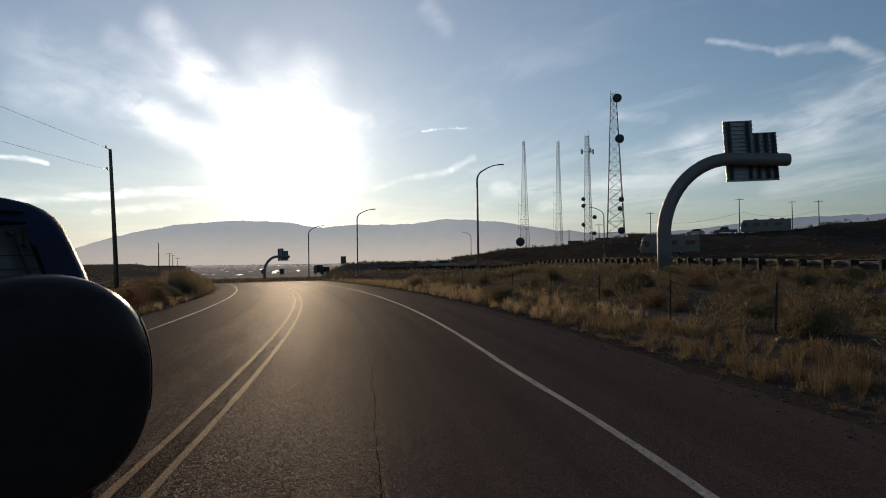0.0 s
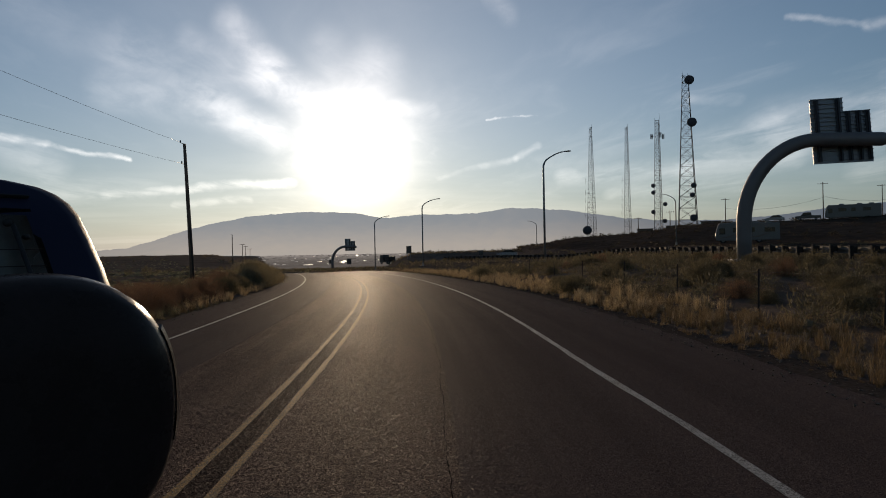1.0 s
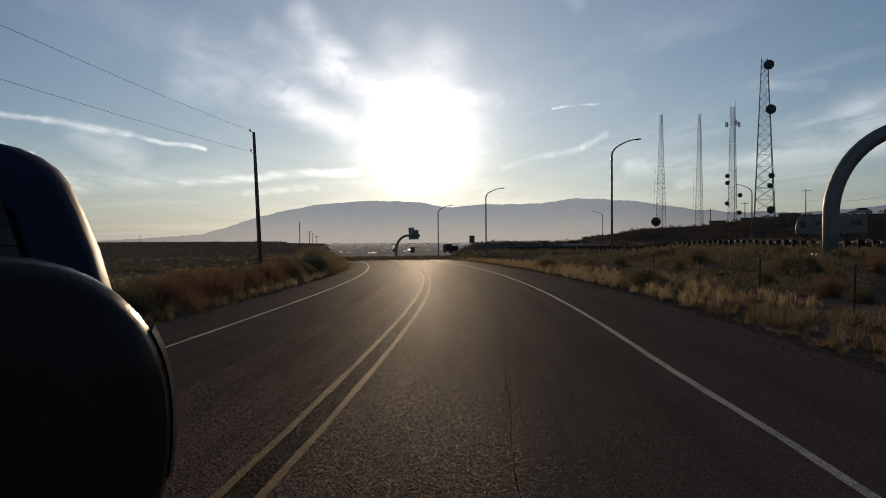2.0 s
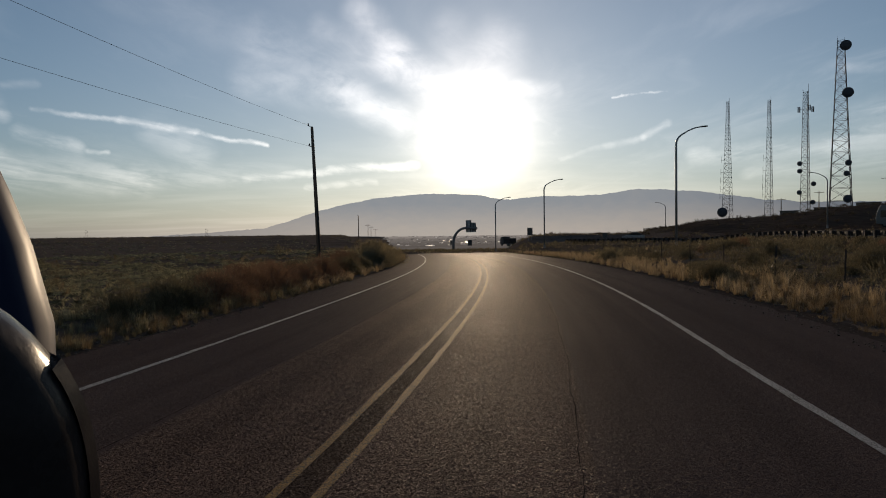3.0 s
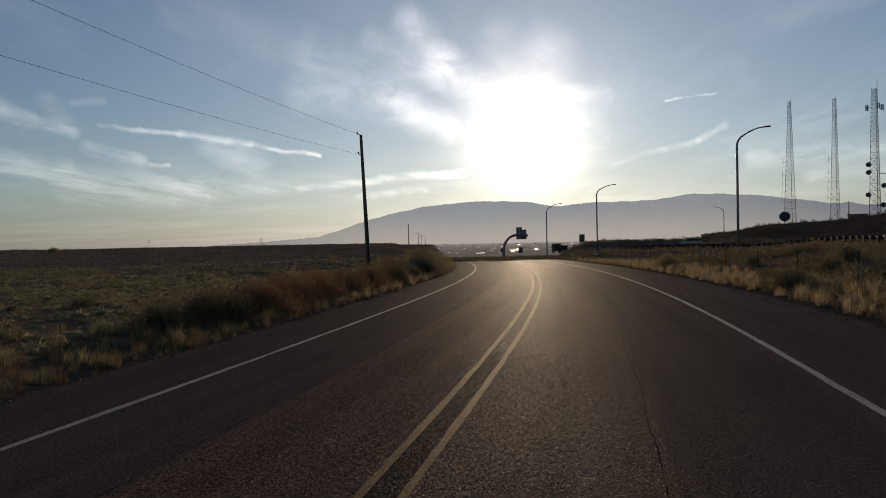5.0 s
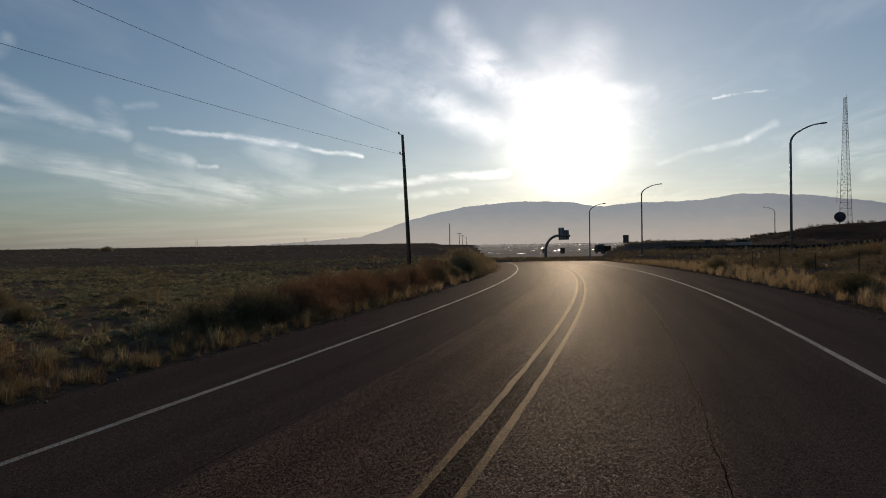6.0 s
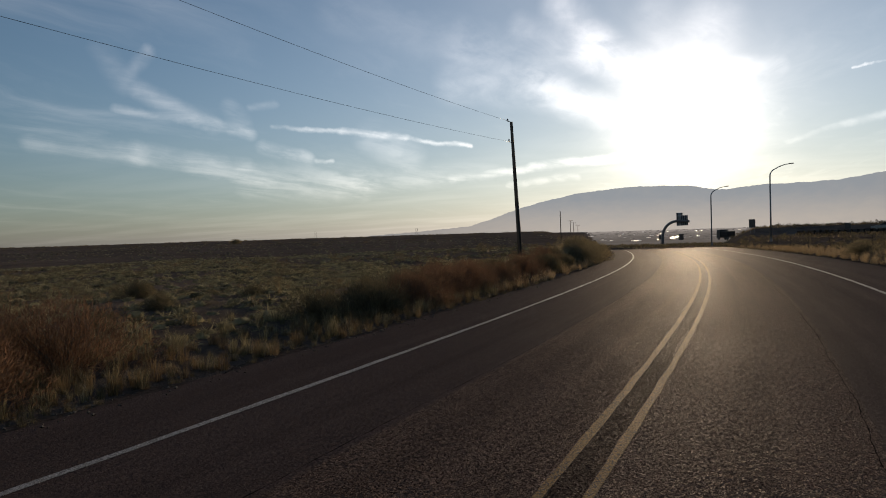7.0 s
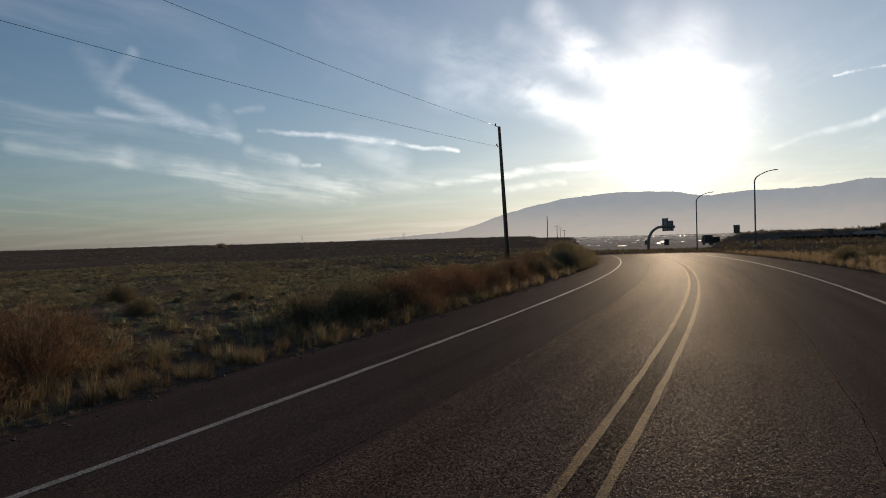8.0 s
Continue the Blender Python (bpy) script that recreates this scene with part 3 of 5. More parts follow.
road = ribbon("road", [EDGE_L - 0.05, -3.3, -1.6, 0, 1.6, 3.4, EDGE_R + 0.1], 0.0, ASPHALT, FINE_YS, wobble=0.035)
tagged(road, "worn dark asphalt road that bends to the left", "road", kind="structure")
W_YS = np.arange(-50, 112, 0.5)
LINE_LEFT = -3.265


YELLOW = (-0.25, 0.016)


def line_right(y):
    """The edge line swings out a little at the near end."""
    return 3.49 + 0.13 * step(-y, -8, -3)


for at, half, mt, lab in ((LINE_LEFT, 0.042, WHITE_LINE, "worn white edge line on the asphalt"), (line_right, 0.046, WHITE_LINE, "worn white edge line on the asphalt"),
                          (YELLOW[0], 0.036, YELLOW_LINE, "faded yellow centre line, one of a pair"), (YELLOW[1], 0.036, YELLOW_LINE, "faded yellow centre line, one of a pair")):
    edges = [lambda y, at=at, e=e: (at(y) if callable(at) else at) + e for e in (-half, half)]
    tagged(ribbon("trim", edges, 0.004, mt, W_YS, wobble=0.004), lab, "road marking", kind="structure")


def crack_line(offset, seed, width, ys):
    """A jagged dark joint along the lane."""
    rng = np.random.default_rng(seed)
    walkx = np.cumsum(rng.normal(0, 0.005, len(ys)))
    walkx = walkx - np.linspace(walkx[0], walkx[-1], len(ys))
    half = width * (0.35 + rng.random(len(ys)) ** 2)
    slope = (np.clip(ys, -40, 95) - ROAD_Y) / np.sqrt(ROAD_R**2 - (np.clip(ys, -40, 95) - ROAD_Y) ** 2)
    x, z = centre_x(ys), road_z(ys) + 0.003
    l = np.stack([x + offset + walkx - half, ys + slope * offset, z], 1)
    r = np.stack([x + offset + walkx + half, ys + slope * offset, z], 1)
    verts = np.stack([l, r], 1).reshape(-1, 3)
    i = np.arange(len(ys) - 1) * 2
    ob = soup("trim", verts, np.stack([i, i + 1, i + 3, i + 2], 1), TAR)
    return tagged(ob, "dark open joint along the asphalt lane", "road crack", kind="structure")


crack_line(1.62, 5, 0.0042, np.arange(-8, 60, 0.07))
crack_line(-1.79, 9, 0.004, np.arange(-4, 60, 0.12))


def gravel_strip(name, lo, hi):
    ob = ribbon(name, [lo, (lo + hi) / 2, hi], -0.008, GRAVEL, np.arange(-50, 80, 0.4), wobble=0.12)
    return tagged(ob, "crumbled gravel along the asphalt's edge", "road shoulder", kind="structure")


gravel_strip("trim", EDGE_R - 0.35, EDGE_R + 0.55)
gravel_strip("trim", EDGE_L - 0.2, EDGE_L + 0.15)

# ---- distance: valley floor, mountains ----
RIDGE = [(-50, -0.3), (-38, -0.3), (-30, -0.1), (-26.3, 0.1), (-23.3, 0.28), (-18.5, 0.65), (-16.5, 1.3), (-14, 2.1), (-11.9, 2.65), (-9.4, 3.12), (-6.9, 3.38), (-5, 3.5),
         (-3.9, 3.52), (-1.6, 3.42), (0.1, 3.35), (1.3, 3.05), (2.1, 2.9), (4.2, 3.08), (6, 3.17), (9, 3.14), (11, 3.25), (13.6, 3.6), (16.2, 3.42), (18, 3.28), (20.4, 2.88),
         (23.2, 2.4), (27, 2.1), (31.4, 2.0), (34.5, 2.2), (38, 2.6), (42.3, 2.9), (47.6, 2.9), (54, 2.6)]


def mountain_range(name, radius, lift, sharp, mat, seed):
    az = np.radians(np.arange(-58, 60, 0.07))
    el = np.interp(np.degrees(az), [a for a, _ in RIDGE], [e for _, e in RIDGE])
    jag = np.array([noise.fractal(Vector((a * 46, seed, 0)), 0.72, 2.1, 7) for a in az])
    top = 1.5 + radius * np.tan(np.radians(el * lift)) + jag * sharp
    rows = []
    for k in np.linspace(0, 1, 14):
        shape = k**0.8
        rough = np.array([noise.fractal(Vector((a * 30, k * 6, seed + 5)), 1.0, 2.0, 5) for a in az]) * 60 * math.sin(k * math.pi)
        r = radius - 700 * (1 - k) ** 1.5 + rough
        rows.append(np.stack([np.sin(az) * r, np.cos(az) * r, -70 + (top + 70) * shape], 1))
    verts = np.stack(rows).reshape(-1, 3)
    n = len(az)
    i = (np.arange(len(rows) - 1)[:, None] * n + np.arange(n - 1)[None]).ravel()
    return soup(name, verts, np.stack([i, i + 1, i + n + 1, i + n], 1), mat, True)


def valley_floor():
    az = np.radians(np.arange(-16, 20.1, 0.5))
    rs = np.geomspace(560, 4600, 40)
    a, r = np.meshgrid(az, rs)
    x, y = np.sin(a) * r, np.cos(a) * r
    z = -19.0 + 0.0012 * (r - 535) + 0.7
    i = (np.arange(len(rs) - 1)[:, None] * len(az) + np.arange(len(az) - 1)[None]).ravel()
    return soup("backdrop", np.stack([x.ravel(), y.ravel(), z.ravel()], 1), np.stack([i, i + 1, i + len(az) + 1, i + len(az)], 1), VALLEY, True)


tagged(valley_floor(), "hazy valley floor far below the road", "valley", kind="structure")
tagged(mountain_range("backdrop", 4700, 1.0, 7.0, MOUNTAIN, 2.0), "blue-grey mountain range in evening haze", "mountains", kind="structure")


# ---- street furniture ----
def land(x, y):
    return float(land_z(np.array([x]), np.array([y]))[0])


def empty(name, x, y, z=None, turn=0.0):
    ob = new(name)
    ob.matrix_basis = pose(x, y, land(x, y) if z is None else z, 0, 0, turn)
    return ob


def utility_pole(x, y, h, arms, turn=0.0, lean=(0, 0), sleeve=False, base=None):
    top_r, foot_r = 0.105, 0.165
    ob = empty("utility_pole", x, y, base, turn)
    tip = Vector((lean[0], lean[1], h))
    bm = bmesh.new()
    pipe(bm, [(0, 0, -0.5), tip * 0.25, tip * 0.6, tip], [foot_r + 0.01, foot_r * 0.95, foot_r * 0.8, top_r], 14)
    part("shaft", bm, POLE_WOOD, ob, smooth=True)
    if sleeve:
        bm = bmesh.new()
        pipe(bm, [(0.11, -0.12, -0.3), tip * 0.2 + Vector((0.1, -0.13, 0)), tip * 0.4 + Vector((0.09, -0.11, 0))], 0.075, 10)
        part("cable_guard", bm, RUSTY, ob, "dark cable guard strapped along the pole's foot", True)
    for z, w in arms:
        bm = bmesh.new()
        box(bm, (w, 0.09, 0.12), tip * (z / h) + Vector((0, -0.16, 0)), bevel=0.012)
        arm = part("crossarm", bm, POLE_WOOD, ob)
        for k in (-0.46, -0.2, 0.2, 0.46):
            bm = bmesh.new()
            lathe(bm, [(0, 0), (0.045, 0.0), (0.06, 0.05), (0.04, 0.08), (0.055, 0.11), (0.025, 0.17), (0, 0.18)], 10, Matrix.Translation(tip * (z / h) + Vector((k * w, -0.16, 0.06))))
            part("insulator", bm, DISH, arm, smooth=True)
    if not arms:
        for z in (h - 0.02, h - 1.55):
            bm = bmesh.new()
            p = tip * (min(z, h) / h)
            bar(bm, p + Vector((0, 0, 0)), p + Vector((-0.28, -0.02, 0.10)), 0.025)
            lathe(bm, [(0, 0), (0.05, 0.0), (0.065, 0.06), (0.04, 0.1), (0.06, 0.14), (0.02, 0.2), (0, 0.2)], 10, Matrix.Translation(p + Vector((-0.27, -0.02, 0.09))))
            part("insulator", bm, DISH, ob, smooth=True)
    return ob


POLE_XY = (-11.82, 48.43)
near_pole = utility_pole(*POLE_XY, 10.2, [], lean=(-0.42, 0.0), sleeve=True, base=-0.48)
tagged(near_pole, "tall weathered wooden utility pole, leaning slightly", "utility pole", "roadside utility poles")


def cable(name, points, sag, r, label):
    bm = bmesh.new()
    pts = []
    for a, b in zip(points, points[1:]):
        a, b = Vector(a), Vector(b)
        for k in range(24):
            f = k / 24
            pts.append(a.lerp(b, f) - Vector((0, 0, sag * 4 * f * (1 - f))))
    pts.append(Vector(points[-1]))
    pipe(bm, pts, r, 6)
    return tagged(link(name, bm, WIRE, True), label, "power line")


cable("power_line", [(-12.5, 48.4, 9.83), (-17.8, -8.0, 10.15)], 0.55, 0.0085, "thin dark overhead wire strung from the pole")
cable("power_line", [(-12.35, 48.4, 8.25), (-21.8, -8.0, 8.9)], 0.55, 0.0085, "thin dark overhead wire strung from the pole")


def street_lamp(x, y, top, reach, turn=0.0):
    base = land(x, y)
    h = top - base
    ob = empty("street_lamp", x, y, base, turn)
    bm = bmesh.new()
    lathe(bm, [(0, 0), (0.24, 0), (0.24, 0.06), (0.17, 0.1), (0.17, 0.55), (0.13, 0.6), (0, 0.6)], 12, Matrix.Translation((0, 0, -0.1)))
    part("base", bm, GALVANISED, ob)
    bend = [(0, 0, 0.3), (0, 0, h * 0.5), (0, 0, h - 1.75)]
    for k in range(1, 7):
        a = k / 6 * radians(62)
        bend.append((1.15 * (1 - math.cos(a)), 0, h - 1.75 + 1.15 * math.sin(a)))
    bx, bz = bend[-1][0], bend[-1][2]
    for k in (0.25, 0.5, 0.75, 1.0):
        bend.append((bx + (reach - 0.6 - bx) * k, 0, bz + (h - 0.06 - bz) * (1 - (1 - k) ** 1.7)))
    bm = bmesh.new()
    pipe(bm, bend, list(np.linspace(0.115, 0.055, len(bend))), 10)
    part("mast", bm, GALVANISED, ob, smooth=True)
    bm = bmesh.new()
    lathe(bm, [(0, -0.36), (0.09, -0.36), (0.13, -0.2), (0.15, 0.1), (0.11, 0.34), (0, 0.36)], 12, Matrix.Translation((reach - 0.33, 0, h - 0.03)) @ pose(0, 0, 0, 0, 86) @ Matrix.Diagonal((0.55, 1, 1, 1)))
    part("lamp_head", bm, DISH, ob, smooth=True)
    return tagged(ob, "tall grey steel street lamp with curved arm", "street lamp", "highway street lamps")


street_lamp(19.38, 63.6, 11.55, 2.95)
street_lamp(11.1, 108.3, 10.3, 3.15)
street_lamp(3.55, 131.2, 8.7, 3.1)
street_lamp(59.0, 208.0, 10.6, 3.2, 180)
street_lamp(60.5, 115.5, 11.4, 3.2, 180)


def sign_arch(x, y, base, size, turn, label):
    """A bent steel tube that carries a sign, seen from behind."""
    ob = empty("sign_gantry", x, y, base, turn)
    h, rad, r = 6.55 * size, 4.5 * size, 0.40 * size
    pts = [(0, 0, -0.6), (0, 0, 1.2 * size), (0, 0, h - rad)]
    for k in range(1, 15):
        a = k / 14 * math.pi / 2
        pts.append((3.95 * size * (1 - math.cos(a)), 0, h - rad + (rad + 0.10) * math.sin(a)))
    end = 7.4 * size
    pts += [(5.5 * size, 0, h + 0.04), (end - 0.22 * size, 0, h - 0.02), (end - 0.08 * size, 0, h - 0.02), (end, 0, h - 0.02)]
    radii = [r] * 3 + list(np.linspace(r, r * 0.95, 14)) + [r * 0.95, r * 0.95, r * 0.85, r * 0.4]
    bm = bmesh.new()
    pipe(bm, pts, radii, 24)
    part("tube", bm, ARCH_STEEL, ob, smooth=True)
    bm = bmesh.new()
    box(bm, (1.5 * size, 1.5 * size, 0.12 * size), (0, 0, 0.02), bevel=0.02)
    part("base_plate", bm, ARCH_STEEL, ob)
    # the sign's back: planks with ribs, carried by upright beams
    x0, x1 = 3.87 * size, 6.95 * size
    zlo, zmid, zhi = h - 1.22 * size, h + 1.72 * size, h + 2.50 * size
    face = 0.62 * size
    n = 12
    for k in range(n):
        za = zlo + (zmid - zlo) * k / n
        zb = zlo + (zmid - zlo) * (k + 1) / n - 0.012 * size
        bm = bmesh.new()
        box(bm, (x1 - x0, 0.05 * size, zb - za), ((x0 + x1) / 2, face, (za + zb) / 2))
        box(bm, (x1 - x0, 0.10 * size, 0.05 * size), ((x0 + x1) / 2, face - 0.06 * size, zb - 0.03 * size))
        part("panel", bm, SIGN_BACK, ob)
    for k in range(3):
        za = zmid + (zhi - zmid) * k / 3
        zb = zmid + (zhi - zmid) * (k + 1) / 3 - 0.012 * size
        bm = bmesh.new()
        box(bm, (1.72 * size, 0.05 * size, zb - za), (x0 + 0.86 * size, face, (za + zb) / 2))
        box(bm, (1.72 * size, 0.10 * size, 0.05 * size), (x0 + 0.86 * size, face - 0.06 * size, zb - 0.03 * size))
        part("panel", bm, SIGN_BACK, ob)
    for k, f in enumerate((0.10, 0.46, 0.62, 0.79, 0.94)):
        top = zhi - 0.1 * size if f < 0.56 else zmid - 0.06 * size
        bm = bmesh.new()
        xx = x0 + (x1 - x0) * f
        box(bm, (0.24 * size, 0.03 * size, top - zlo - 0.1 * size), (xx, face - 0.13 * size, (top + zlo + 0.1 * size) / 2))
        box(bm, (0.05 * size, 0.12 * size, top - zlo - 0.1 * size), (xx, face - 0.20 * size, (top + zlo + 0.1 * size) / 2))
        part("beam", bm, DISH, ob)
    # the whole sign leans back a little and to its left
    tilt = Matrix.Translation((x0, face, h)) @ pose(0, 0, 0, -5.0, -1.0, 0) @ Matrix.Translation((-x0, -face, -h))
    for child in ob.children:
        if child.name.split(".")[0] in ("panel", "beam"):
            child.data.transform(tilt)
    return tagged(ob, label, "highway sign", "bent-tube sign gantries")


sign_arch(21.95, 32.83, 0.60, 1.0, -17.0, "large bent grey steel tube carrying a sign seen from behind")
sign_arch(-8.3, 209.8, -3.85, 1.06, 0.0, "distant bent steel tube carrying a sign seen from behind")


def lattice_tower(x, y, base, h, w0, w1, bays, legs=3, whips=True, thick=0.07):
    """A lattice mast that tapers upwards: legs, rungs and cross braces."""
    ob = empty("lattice_tower", x, y, base, 20.0)
    ang = [k * math.tau / legs for k in range(legs)]

    def corner(k, f):
        w = w0 + (w1 - w0) * f
        return Vector((math.cos(ang[k % legs]) * w, math.sin(ang[k % legs]) * w, h * f))

    for k in range(legs):
        bm = bmesh.new()
        pipe(bm, [corner(k, 0), corner(k, 0.5), corner(k, 1)], [thick * 1.3, thick, thick * 0.8], 6)
        part("leg", bm, TOWER_STEEL, ob)
    levels = [0.0]
    stepw = 1.0
    while len(levels) <= bays:
        levels.append(levels[-1] + stepw)
        stepw *= 0.965
    levels = [v / levels[-1] for v in levels]
    bm = bmesh.new()
    for a, b in zip(levels, levels[1:]):
        for k in range(legs):
            for p, q in ((corner(k, a), corner(k + 1, b)), (corner(k + 1, a), corner(k, b)), (corner(k, b), corner(k + 1, b))):
                bar(bm, p, q, thick * 0.5, n=4, caps=False)
    part("bracing", bm, TOWER_STEEL, ob)
    return ob, corner


def dish(parent, at, r, turn, mat=None):
    bm = bmesh.new()
    m = Matrix.Translation(at) @ pose(0, 0, 0, 90, 0, turn)
    lathe(bm, [(0, 0.0), (r * 0.55, 0.04 * r), (r, 0.22 * r), (r * 1.02, 0.34 * r), (r * 0.97, 0.42 * r), (0, 0.5 * r)], 20, m)
    part("dish", bm, mat or DISH, parent, "round microwave dish", True)


def whip(parent, at, h, r=0.06):
    bm = bmesh.new()
    bar(bm, at, Vector(at) + Vector((0, 0, h)), r, r * 0.6, 6)
    part("antenna", bm, DISH, parent)


def polar(az, r):
    """From degrees to the right of straight ahead and metres, seen from where the walk starts."""
    return 0.36 + math.sin(radians(az)) * r, -1.67 + math.cos(radians(az)) * r


def tower_at(az, el_base, el_top, r, **kw):
    x, y = polar(az, r)
    zb, zt = 1.53 + r * math.tan(radians(el_base)), 1.53 + r * math.tan(radians(el_top))
    zb = min(zb, land(x, y)) - 0.4
    return lattice_tower(x, y, zb, zt - zb, **kw)


t4, c4 = tower_at(28.15, 1.8, 13.75, 245, w0=4.5, w1=1.35, bays=17, legs=4, thick=0.105)
for f, r, dx in ((0.962, 1.6, 1.3), (0.69, 1.6, 1.9), (0.29, 0.95, 2.1), (0.23, 0.85, 1.6), (0.085, 1.25, 1.9)):
    p = c4(0, f)
    out = p.x + 0.2
    dish(t4, (0.669 * dx - 0.743 * out, -0.743 * dx - 0.669 * out, p.z), r, -48)
for k in range(3):
    whip(t4, c4(k, 0.995), 1.6, 0.05)
t3, c3 = tower_at(25.9, 1.55, 10.4, 255, w0=1.9, w1=0.95, bays=24, thick=0.085)
whip(t3, c3(0, 0.99), 3.2, 0.08)
whip(t3, c3(1, 0.97), 2.2, 0.06)
for k in range(3):
    p = c3(k, 0.865)
    for dz in (0.0, 0.7):
        bm = bmesh.new()
        box(bm, (0.35, 0.2, 1.9), (p.x * 2.3 + dz, p.y * 2.3, p.z), bevel=0.04)
        part("panel_antenna", bm, DISH, t3)
    bm = bmesh.new()
    bar(bm, (0, 0, p.z), (p.x * 2.3, p.y * 2.3, p.z), 0.06, n=6)
    part("antenna_arm", bm, TOWER_STEEL, t3)
for f, dx in ((0.43, -1.9), (0.37, -1.9), (0.20, -2.0), (0.12, 2.0), (0.265, 2.2)):
    dish(t3, (0.669 * dx - 0.5, -0.743 * dx - 0.5, c3(0, f).z), 0.8, -48)
t2, c2 = tower_at(23.4, 1.2, 10.05, 262, w0=1.75, w1=0.6, bays=30, thick=0.06)
t1, c1 = tower_at(20.42, 1.05, 10.2, 262, w0=2.3, w1=0.55, bays=30, thick=0.06)
for tw, cc in ((t1, c1), (t2, c2)):
    whip(tw, cc(0, 0.995), 1.5)
    for f in (0.22, 0.28, 0.35, 0.42, 0.52):
        p = cc(1, f)
        bm = bmesh.new()
        bar(bm, p, p + Vector((-1.6, -0.4, 0)), 0.05, n=5)
        bar(bm, p + Vector((-1.6, -0.4, -0.9)), p + Vector((-1.6, -0.4, 1.3)), 0.05, n=5)
        part("side_antenna", bm, TOWER_STEEL, tw)
tagged(t1, "slender grey steel lattice radio mast on the hill", "radio mast", "radio masts on the hill")
tagged(t2, "slender steel lattice radio mast with side antennas", "radio mast", "radio masts on the hill")
tagged(t3, "dark lattice radio mast with panel antennas and dishes", "radio mast", "radio masts on the hill")
tagged(t4, "broad four-legged lattice tower with round microwave dishes", "radio tower", "radio masts on the hill")


# ---- the parked off-roader ----
CAR_BLUE = plain("dark_blue_car_paint", (0.016, 0.020, 0.042), 0.45, metal=0.0, vary=0.08, scale=2, bump=0.0, coat=0.0, spec=0.07)
COVER = plain("dark_spare_wheel_cover", (0.028, 0.022, 0.021), 0.30, vary=0.25, scale=6, bump=0.05, coat=0.0, spec=0.05)
CAR_GLASS = plain("tinted_car_glass", (0.012, 0.014, 0.016), 0.06, vary=0.1, bump=0.0)
# rear glass greyed: sky reflection and light through the car put into its colour
SKYLIT_GLASS = plain("skylit_rear_glass", (0.20, 0.21, 0.20), 0.16, vary=0.18, scale=3, bump=0.0)
RUBBER = plain("black_rubber", (0.014, 0.014, 0.014), 0.75, vary=0.3, scale=12)
RED_LENS = plain("red_lamp_lens", (0.05, 0.004, 0.004), 0.12, vary=0.1, bump=0.0, coat=0.8)

CAR_TURN = 47.0
CAR_AT = (-0.569, 0.588)      # below the spare wheel's mount


def build_car():
    car = empty("suv", *CAR_AT, 0.0, CAR_TURN)
    uc = -0.31

    def half(z):
        return float(np.interp(z, [0.35, 0.6, 0.95, 1.1, 1.28, 1.38, 1.45, 1.525, 1.6, 1.7, 1.755, 1.78, 1.795], [0.60, 0.64, 0.70, 0.77, 0.802, 0.795, 0.782, 0.767, 0.744, 0.712, 0.65, 0.52, 0.0]))

    def rear(z):
        return float(np.interp(z, [0.35, 0.5, 0.9, 1.1, 1.66, 1.795], [0.02, 0.0, 0.0, 0.02, 0.228, 0.32]))

    zs = [0.38, 0.5, 0.7, 0.95, 1.08, 1.2, 1.35, 1.5, 1.6, 1.67, 1.71, 1.74, 1.76, 1.775, 1.787, 1.795]
    bm = bmesh.new()
    length = 3.9
    stations = [0.0, 0.015, 0.05, 0.12, 0.3, 0.8, 1.5, 2.2, 2.75, 3.2, 3.6, 3.85, 3.9]
    rings = []
    for s in stations:
        ring = []
        round_in = 0.07 * (1 - min(1, s / 0.12)) ** 2
        for z in zs:
            zz, hw = z, half(z)
            cap = 1.795 if s < 2.3 else np.interp(s, [2.3, 2.9, 3.2, 3.9], [1.795, 1.15, 1.02, 0.85])
            zz = min(z, 0.38 + (z - 0.38) * (cap - 0.38) / 1.415)
            hw = max(hw - round_in - (0.1 * max(0, s - 3.4)), 0.0)
            ring.append((hw, s + rear(z) * (1 - min(1, s / 0.5)), zz))
        rings.append(ring)
    grid_v = []
    for ring in rings:
        row = [bm.verts.new((uc - hw, y, z)) for hw, y, z in ring[:-1]]
        row += [bm.verts.new((uc, ring[-1][1], ring[-1][2]))]
        row += [bm.verts.new((uc + hw, y, z)) for hw, y, z in ring[:-1][::-1]]
        grid_v.append(row)
    for a, b in zip(grid_v, grid_v[1:]):
        for k in range(len(a) - 1):
            bm.faces.new((a[k], a[k + 1], b[k + 1], b[k]))
    n = len(grid_v[0])
    for row, flip in ((grid_v[0], False), (grid_v[-1], True)):
        for k in range(n // 2):
            loop = [row[k], row[k + 1], row[n - 2 - k], row[n - 1 - k]]
            loop = list(dict.fromkeys(loop))
            if len(loop) > 2:
                bm.faces.new(loop if flip else loop[::-1])
    for a, b in zip(grid_v, grid_v[1:]):
        bm.faces.new((a[0], b[0], b[-1], a[-1]))
    bmesh.ops.recalc_face_normals(bm, faces=bm.faces)
    part("body", bm, CAR_BLUE, car, "dark blue painted body", True)

    # rear window, its gasket and the wiper
    def pane(name, u0, u1, z0, z1, out, mat, inset_top, parent, label):
        b = bmesh.new()
        cols, rws = 8, 5
        vs = []
        for i in range(rws + 1):
            z = z0 + (z1 - z0) * i / rws
            row = []
            for j in range(cols + 1):
                f = j / cols
                wide = inset_top * i / rws
                u = (u0 + wide) + (u1 - u0 - 2 * wide) * f
                row.append(b.verts.new((u, rear(z) - out + 0.004 * (2 * f - 1) ** 4, z)))
            vs.append(row)
